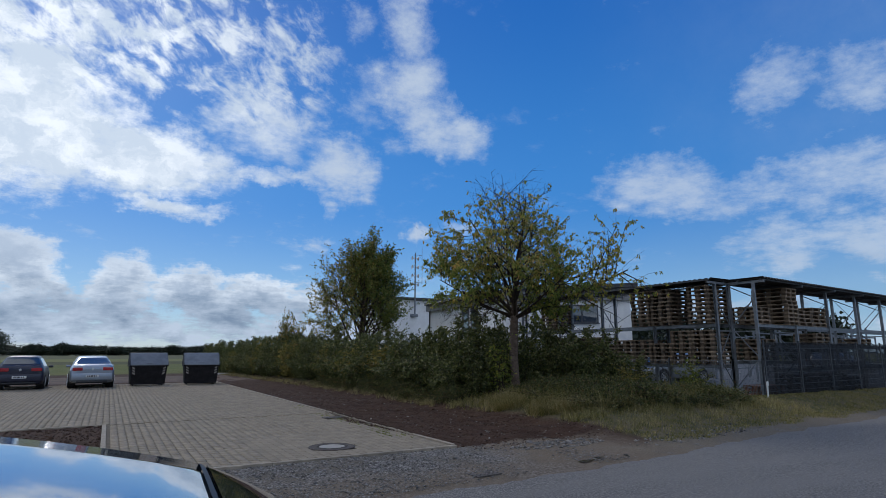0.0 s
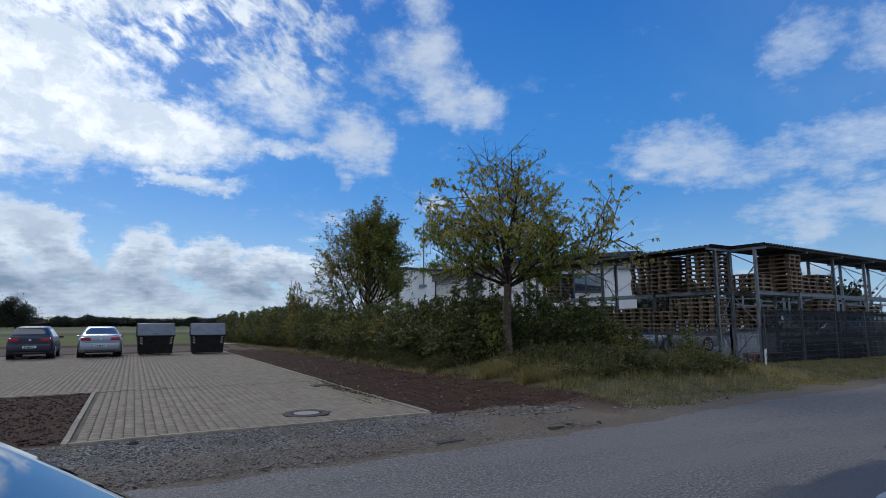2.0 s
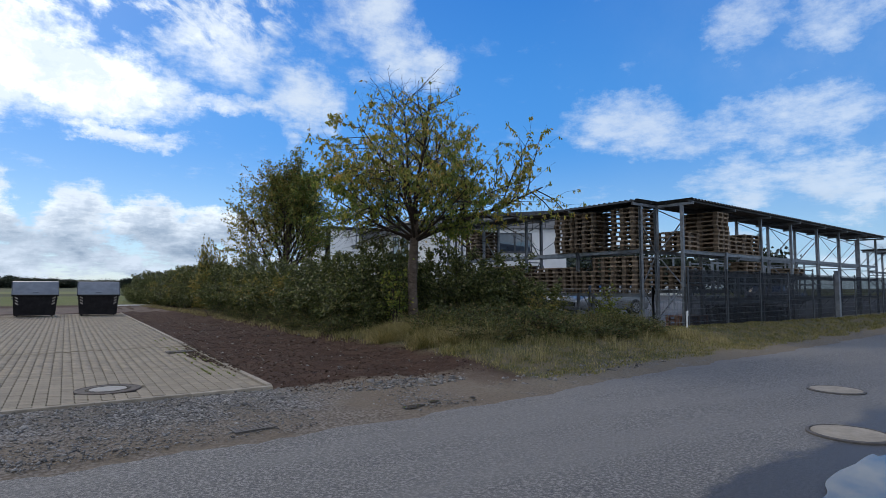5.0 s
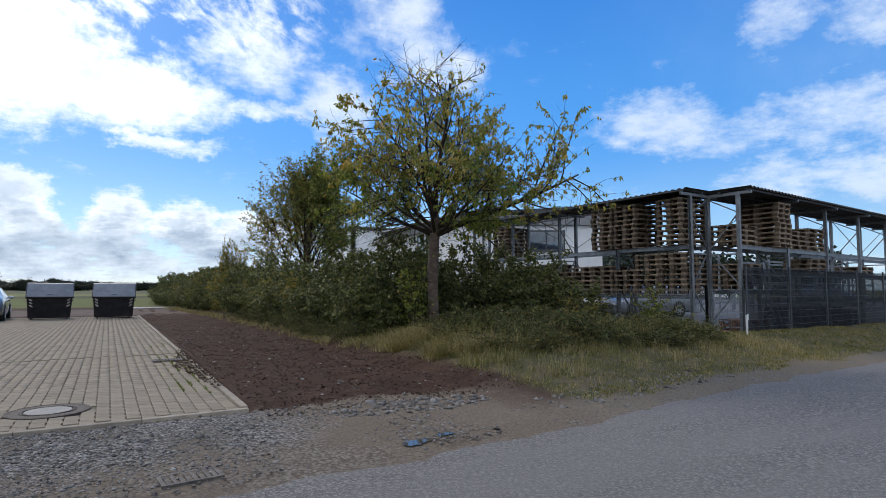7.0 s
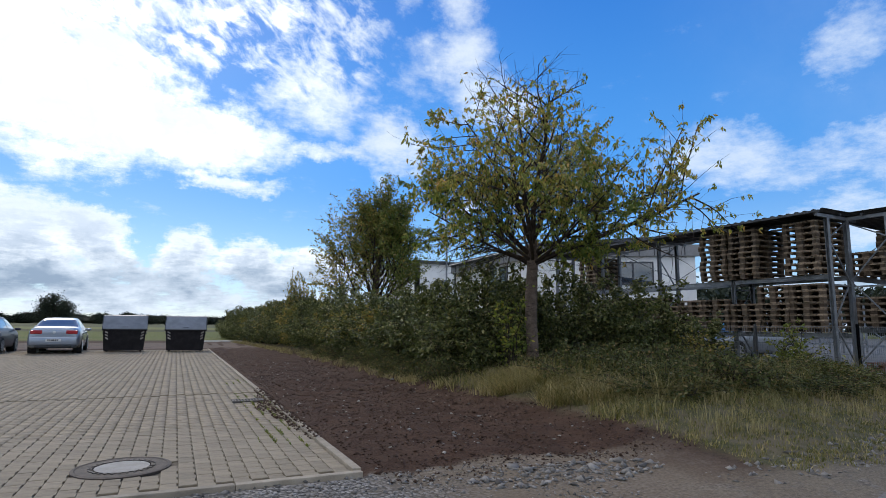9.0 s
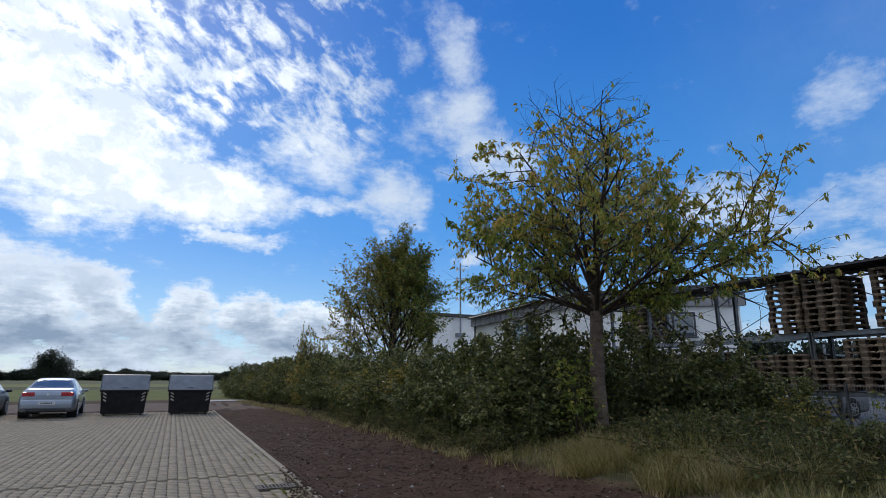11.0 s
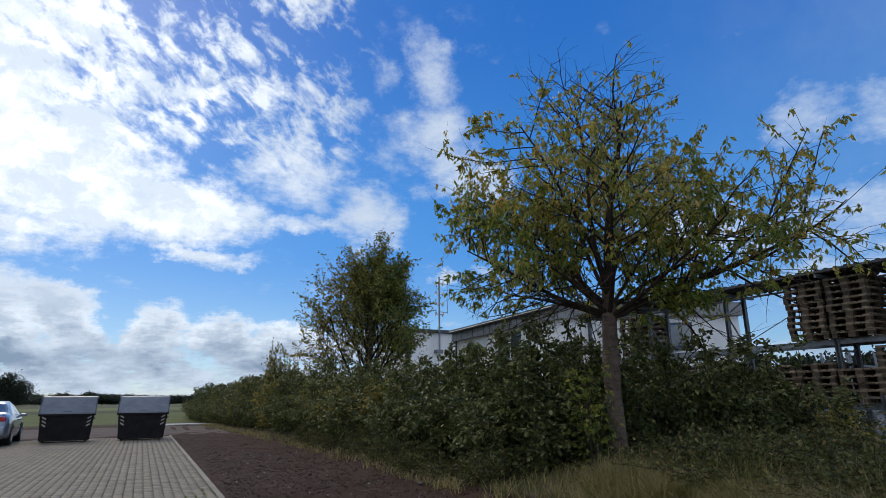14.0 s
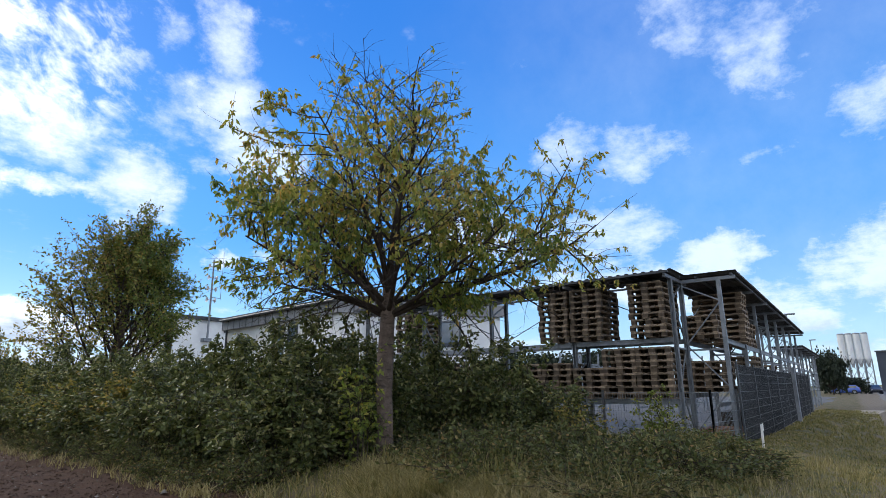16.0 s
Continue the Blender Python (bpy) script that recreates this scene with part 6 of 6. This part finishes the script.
# ---- distance ----
def far_tree(proto_rng, h, r, leaves, size, trunk_h):
    """A broad field tree: trunk, limbs and a crown of leaf clumps with gaps."""
    rng = proto_rng
    holder = new("field_tree")
    segs = [(0, 0, -0.2, 0, 0, trunk_h, 0.035 * h, 0.025 * h)]
    at = []
    for k in range(26):
        a = rng.uniform(0, 2 * np.pi)
        f = rng.uniform(0.25, 1.0)
        q = np.array([r * f * math.cos(a), r * f * math.sin(a), trunk_h + (h - trunk_h) * (0.12 + 0.8 * rng.random() * (1 - 0.45 * f * f))])
        segs.append((0, 0, trunk_h * 0.8, *q, 0.012 * h, 0.004 * h))
        m = leaves // 26
        g = rng.normal(size=(m, 3)) * np.array([0.21 * r, 0.21 * r, 0.10 * h])
        at.append(q + g)
    at = np.concatenate(at)
    at = at[at[:, 2] > trunk_h * 0.35]
    sticks("trunk", segs, TWIG, holder, 6)
    leaf_mesh("crown", at, rng.normal(size=at.shape), size, 0.8, rng, FAR_LEAF, holder)
    return holder


gen_rng = np.random.default_rng(90)
far_protos = [far_tree(gen_rng, 8.0, 4.2 + 0.5 * k, 3000, 0.75, 0.5 + 0.3 * k) for k in range(4)]
rng = random.Random(15)
oak = far_tree(gen_rng, 13.0, 7.0, 9000, 0.6, 1.6)
oak.name = "oak_tree"
oak.matrix_world = pose(-43.5, 300, 0)
tagged(oak, "large dark oak standing alone on the far field edge", "tree")
x = -175.0
while x < 60:
    y = 420 + 30 * noise.noise((x * 0.02, 0, 0)) - 0.12 * x
    s = rng.uniform(0.45, 0.95)
    plant(rng.choice(far_protos), "field_tree", "dark tree in the wood line beyond the fields", "tree",
          pose(x, y + rng.uniform(-12, 12), 0, 0, 0, rng.uniform(0, 360)) @ Matrix.Diagonal((1.25, 1.25, s, 1)), "far wood line")
    x += rng.uniform(2.4, 4.6)
# bushes and trees beyond the yard
for x, y, s in ((34, 47, 0.7), (38, 50, 0.8), (45, 52, 0.75), (52, 48, 0.8), (60, 50, 0.9), (70, 52, 0.9), (82, 50, 0.9), (30, 62, 0.7), (92, 45, 1.0), (44, 40, 0.6), (104, 50, 1.0), (118, 60, 1.1)):
    plant(rng.choice(far_protos), "yard_tree", "dark green tree beyond the storage yard", "tree",
          pose(x, y, 0, 0, 0, rng.uniform(0, 360)) @ Matrix.Diagonal((0.8, 0.8, s, 1)), "trees behind the yard")
for x, y, s in ((112, 18.7, 0.9), (124, 20.6, 0.8), (128, 17.2, 0.35)):
    plant(rng.choice(far_protos), "street_tree", "green street tree beside the far lane", "tree",
          pose(x, y, 0, 0, 0, rng.uniform(0, 360)) @ Matrix.Diagonal((0.42, 0.42, s, 1)), "street trees")
for o in far_protos:
    drop(o)

PATHWAY = surface("pale_path", (0.38, 0.37, 0.34), (0.48, 0.47, 0.44), 0.9, 2, 40, 0.1, world_space=True)
fp = slab("field_path", (5.9, 46.2, -0.05), (9.0, 48.2, 0.02), PATHWAY, "pale concrete field path at the end of the hedge", "path")
SOILBAND = surface("bare_soil_band", (0.055, 0.034, 0.022), (0.11, 0.07, 0.046), 0.95, 1.2, 30, 0.3, world_space=True)
band = strip("soil_band", list(np.arange(-30, 9, 0.8)), lambda x: 34.0, lambda x: 45.0, -0.002, SOILBAND, 12, 0.3)
tagged(band, "bare brown soil behind the parked cars", "ground", kind="structure")

# silos
SILO_WHITE = surface("silo_white", (0.60, 0.61, 0.60), (0.72, 0.73, 0.72), 0.5, 0.6, 20, 0.03, 0, 0.05, 0.15)
for k in range(4):
    silo = thing("silo", "tall white storage silo standing on a steel lattice", "silo", pose(160, 21.3 - k * 1.42, 0), "row of silos")
    body = tube(bmesh.new(), (0, 0, 7.0), (0, 0, 12.4), 0.7, sides=24)
    part("vessel", body, SILO_WHITE, silo, smooth=False)
    part("cone", tube(bmesh.new(), (0, 0, 5.2), (0, 0, 7.0), 0.2, 0.7, 24), SILO_WHITE, silo)
    part("top_rail", tube(bmesh.new(), (0, 0, 12.4), (0, 0, 12.7), 0.74, 0.6, 24), GALV, silo)
    for a, b in ((-1, -1), (-1, 1), (1, -1), (1, 1)):
        part("leg", bar(bmesh.new(), (0.62 * a, 0.62 * b, 0), (0.62 * a, 0.62 * b, 7.0), 0.16, 0.16), GALV, silo)
    for z in (0.2, 2.4, 4.6):
        for s in (-1, 1):
            part("brace", bar(bmesh.new(), (-0.62, -0.62 * s, z), (-0.62, 0.62 * s, z + 2.2), 0.09, 0.09), GALV, silo)
DARK_CLAD = surface("dark_cladding", (0.045, 0.055, 0.075), (0.06, 0.07, 0.09), 0.55, 0.4, 20, 0.05)
hall = thing("dark_hall", "large dark blue clad industrial hall at the end of the lane", "building", pose(165, 0, 0))
part("wall", fresh_box((0, -40, 0), (30, 15.8, 8.6)), DARK_CLAD, hall)
part("roof", fresh_box((-0.2, -40.2, 8.62), (30.2, 16.0, 8.9)), ANTHRACITE, hall)
part("gate", fresh_box((-0.15, 12.6, 0.05), (-0.01, 14.2, 3.4)), ANTHRACITE, hall)

# lower rack and storage frames further along
FAR_RACK = rack_frame(along(RIGHT, 22.5, 0.2), (1, 0.077))
rack(FAR_RACK, 5, 2.7, 0.0, 0.9, (2.3, 1.2), (-0.35, 1.2), "lower galvanised rack under a ribbed roof further along", None, 3.35)
random.seed(33)
for k, (x, y) in enumerate(((29.5, 15.0), (33.0, 15.6), (36.5, 16.0), (31.0, 19.5), (35.0, 20.0), (40.5, 16.5), (44.0, 17.5))):
    fr = thing("storage_frame", "empty galvanised storage frame standing in the yard", "storage frame", pose(x, y, 0.13, 0, 0, 5), "storage frames")
    for a in (0, 2.4):
        for b in (0, 1.1):
            part("post", fresh_box((a - 0.04, b - 0.04, 0), (a + 0.04, b + 0.04, 2.6 + 0.5 * (k % 2)), 0.004), GALV, fr)
    for z in (0.5, 1.5, 2.5):
        for b in (0, 1.1):
            part("rail", bar(bmesh.new(), (0.045, b, z), (2.355, b, z), 0.05, 0.08), GALV, fr)
    for a in (0, 2.4):
        part("brace", bar(bmesh.new(), (a, 0.0, 0.5), (a, 1.1, 1.5), 0.03, 0.03), GALV, fr)
# far white building seen through the racks
low_hall = thing("low_hall", "low pale warehouse at the back of the yard", "building")
part("wall", fresh_box((48, 60, 0), (100, 75, 4.5)), WHITE_WALL, low_hall)
part("roof", fresh_box((47.7, 59.7, 4.52), (100.3, 75.3, 4.9)), ANTHRACITE, low_hall)
# street lamps
for x, y in ((47.5, 13.0), (74, 15.5)):
    lamp = thing("street_lamp", "slim grey street lamp beyond the fence", "street lamp", pose(x, y, 0), "street lamps")
    part("pole", tube(bmesh.new(), (0, 0, 0), (0, 0, 6.0), 0.07, 0.045, 10), GALV, lamp)
    part("head", fresh_box((-0.1, -0.5, 5.98), (0.1, 0.1, 6.08), 0.03), GALV, lamp)
car("far_car", "dark car parked at the end of the lane", pose(128, 14.6, 0.02, 0, 0, 190), HATCH, NAVY, fine=2)
car("far_blue_car", "small blue car parked under street trees", pose(124, 18.4, 0.02, 0, 0, 100), HATCH, paint("blue_paint", (0.03, 0.08, 0.35)), fine=2)
slab("driveway", (42.5, 8.7, -0.04), (47.5, 12.0, 0.03), CONCRETE, "pale concrete driveway apron across the verge", "driveway")

# ---- kerbs and paving blocks ----
def kerb_run(a, b, z):
    """Kerb stones about a metre long, end to end."""
    a, b = Vector((*a, 0)), Vector((*b, 0))
    d = b - a
    n = max(1, round(d.length / 1.0))
    ang = math.degrees(math.atan2(d.y, d.x))
    first = part("kerb", fresh_box((0.003, -0.04, -0.12), (d.length / n - 0.003, 0.04, 0.0), 0.008), CONCRETE)
    for k in range(n):
        p = a + d * (k / n)
        o = first if k == 0 else new("kerb", first.data)
        o.matrix_world = pose(p.x, p.y, z + random.uniform(-0.004, 0.004), 0, 0, ang + random.uniform(-0.25, 0.25))
        o.parent = pavement


random.seed(44)
kerb_run((PATCH_X, PAVE_Y - 0.045), (PAVE_X + 0.08, PAVE_Y - 0.045), 0.022)
kerb_run((PAVE_X + 0.045, PAVE_Y), (PAVE_X + 0.045, PAVE_END), 0.03)
kerb_run((PATCH_X - 0.045, PAVE_Y - 0.08), (PATCH_X - 0.045, PATCH_Y), 0.024)
kerb_run((-13, PATCH_Y - 0.045), (PATCH_X - 0.09, PATCH_Y - 0.045), 0.02)


def block_mesh(outline):
    """A paving block from its outline, with a small chamfer round the top."""
    bm = bmesh.new()
    mid = Vector((sum(p[0] for p in outline) / len(outline), sum(p[1] for p in outline) / len(outline)))
    rings = []
    for z, f in ((-0.05, 1.0), (-0.006, 1.0), (0.0, 0.972)):
        rings.append([bm.verts.new((mid.x + (x - mid.x) * f, mid.y + (y - mid.y) * f, z)) for x, y in outline])
    n = len(outline)
    for r, q in zip(rings, rings[1:]):
        for i in range(n):
            bm.faces.new((r[i], r[(i + 1) % n], q[(i + 1) % n], q[i]))
    if n == 4:
        bm.faces.new(rings[-1])
    else:
        t = rings[-1]
        bm.faces.new((t[0], t[1], t[2], t[5]))
        bm.faces.new((t[2], t[3], t[4], t[5]))
    bmesh.ops.recalc_face_normals(bm, faces=bm.faces)
    me = bpy.data.meshes.new("paving_block")
    bm.to_mesh(me)
    bm.free()
    me.materials.append(PAVER)
    return me


PAVER_REST = surface("paver_rest", (0.205, 0.167, 0.114), (0.28, 0.231, 0.161), 0.9, 9, 140, 0.25, 0, 0.0, 0.35)
hsv = [n for n in PAVER_REST.node_tree.nodes if n.bl_idname == "ShaderNodeHueSaturation"][0]
tn = Nodes(PAVER_REST.node_tree)
tn.put(hsv.inputs["Value"], tn.math("MULTIPLY_ADD", tn.add("ShaderNodeNewGeometry").outputs["Random Per Island"], 0.26, 0.87))
near_block = block_mesh(((-0.0688, -0.1038), (0.0688, -0.1038), (0.0688, 0.0), (0.057, 0.0), (0.057, 0.1038), (-0.0688, 0.1038)))
rest_v, rest_f = [], []
single = 0
prng = np.random.default_rng(6)


def lay(x, y, me, near):
    global single
    z = 0.004 * noise.noise((x * 0.7, y * 0.7, 0.0)) + prng.uniform(-0.0015, 0.0015) + 0.004
    if (x - 3.885) ** 2 + (y - 8.42) ** 2 < 0.40 ** 2 or (abs(x - 5.42) < 0.3 and abs(y - 12.7) < 0.22):
        return
    if near and single < 300:
        o = new("paving_block", me)
        o.location = (x, y, z)
        o.rotation_euler = (prng.uniform(-0.006, 0.006), prng.uniform(-0.006, 0.006), prng.uniform(-0.008, 0.008))
        o.parent = pavement
        single += 1
        return
    base = len(rest_v)
    a = prng.uniform(-0.008, 0.008)
    for v in me.vertices:
        rest_v.append((x + v.co.x - a * v.co.y, y + v.co.y + a * v.co.x, z + v.co.z))
    for f in me.polygons:
        rest_f.append(tuple(base + i for i in f.vertices))


cols = int((PAVE_X - PATCH_X) / 0.14)
for j in range(31):
    for i in range(cols):
        x, y = PAVE_X - 0.07 - i * 0.14, PAVE_Y + 0.105 + j * 0.21 + (0.105 if i % 2 else 0.0)
        if y < PATCH_Y - 0.1:
            lay(x, y, near_block, 2.6 < x and y < 10.3)
for j in range(94):
    for i in range(int((PAVE_X + 12.8) / 0.14)):
        x, y = PAVE_X - 0.07 - i * 0.14, PATCH_Y + 0.12 + j * 0.21 + (0.105 if i % 2 else 0.0)
        if y < PAVE_END - 0.05 and x > -8:
            lay(x, y, near_block, False)
rest = fast_mesh("paving_blocks", rest_v, rest_f, PAVER_REST, pavement)
rest["kind"] = "stuff"
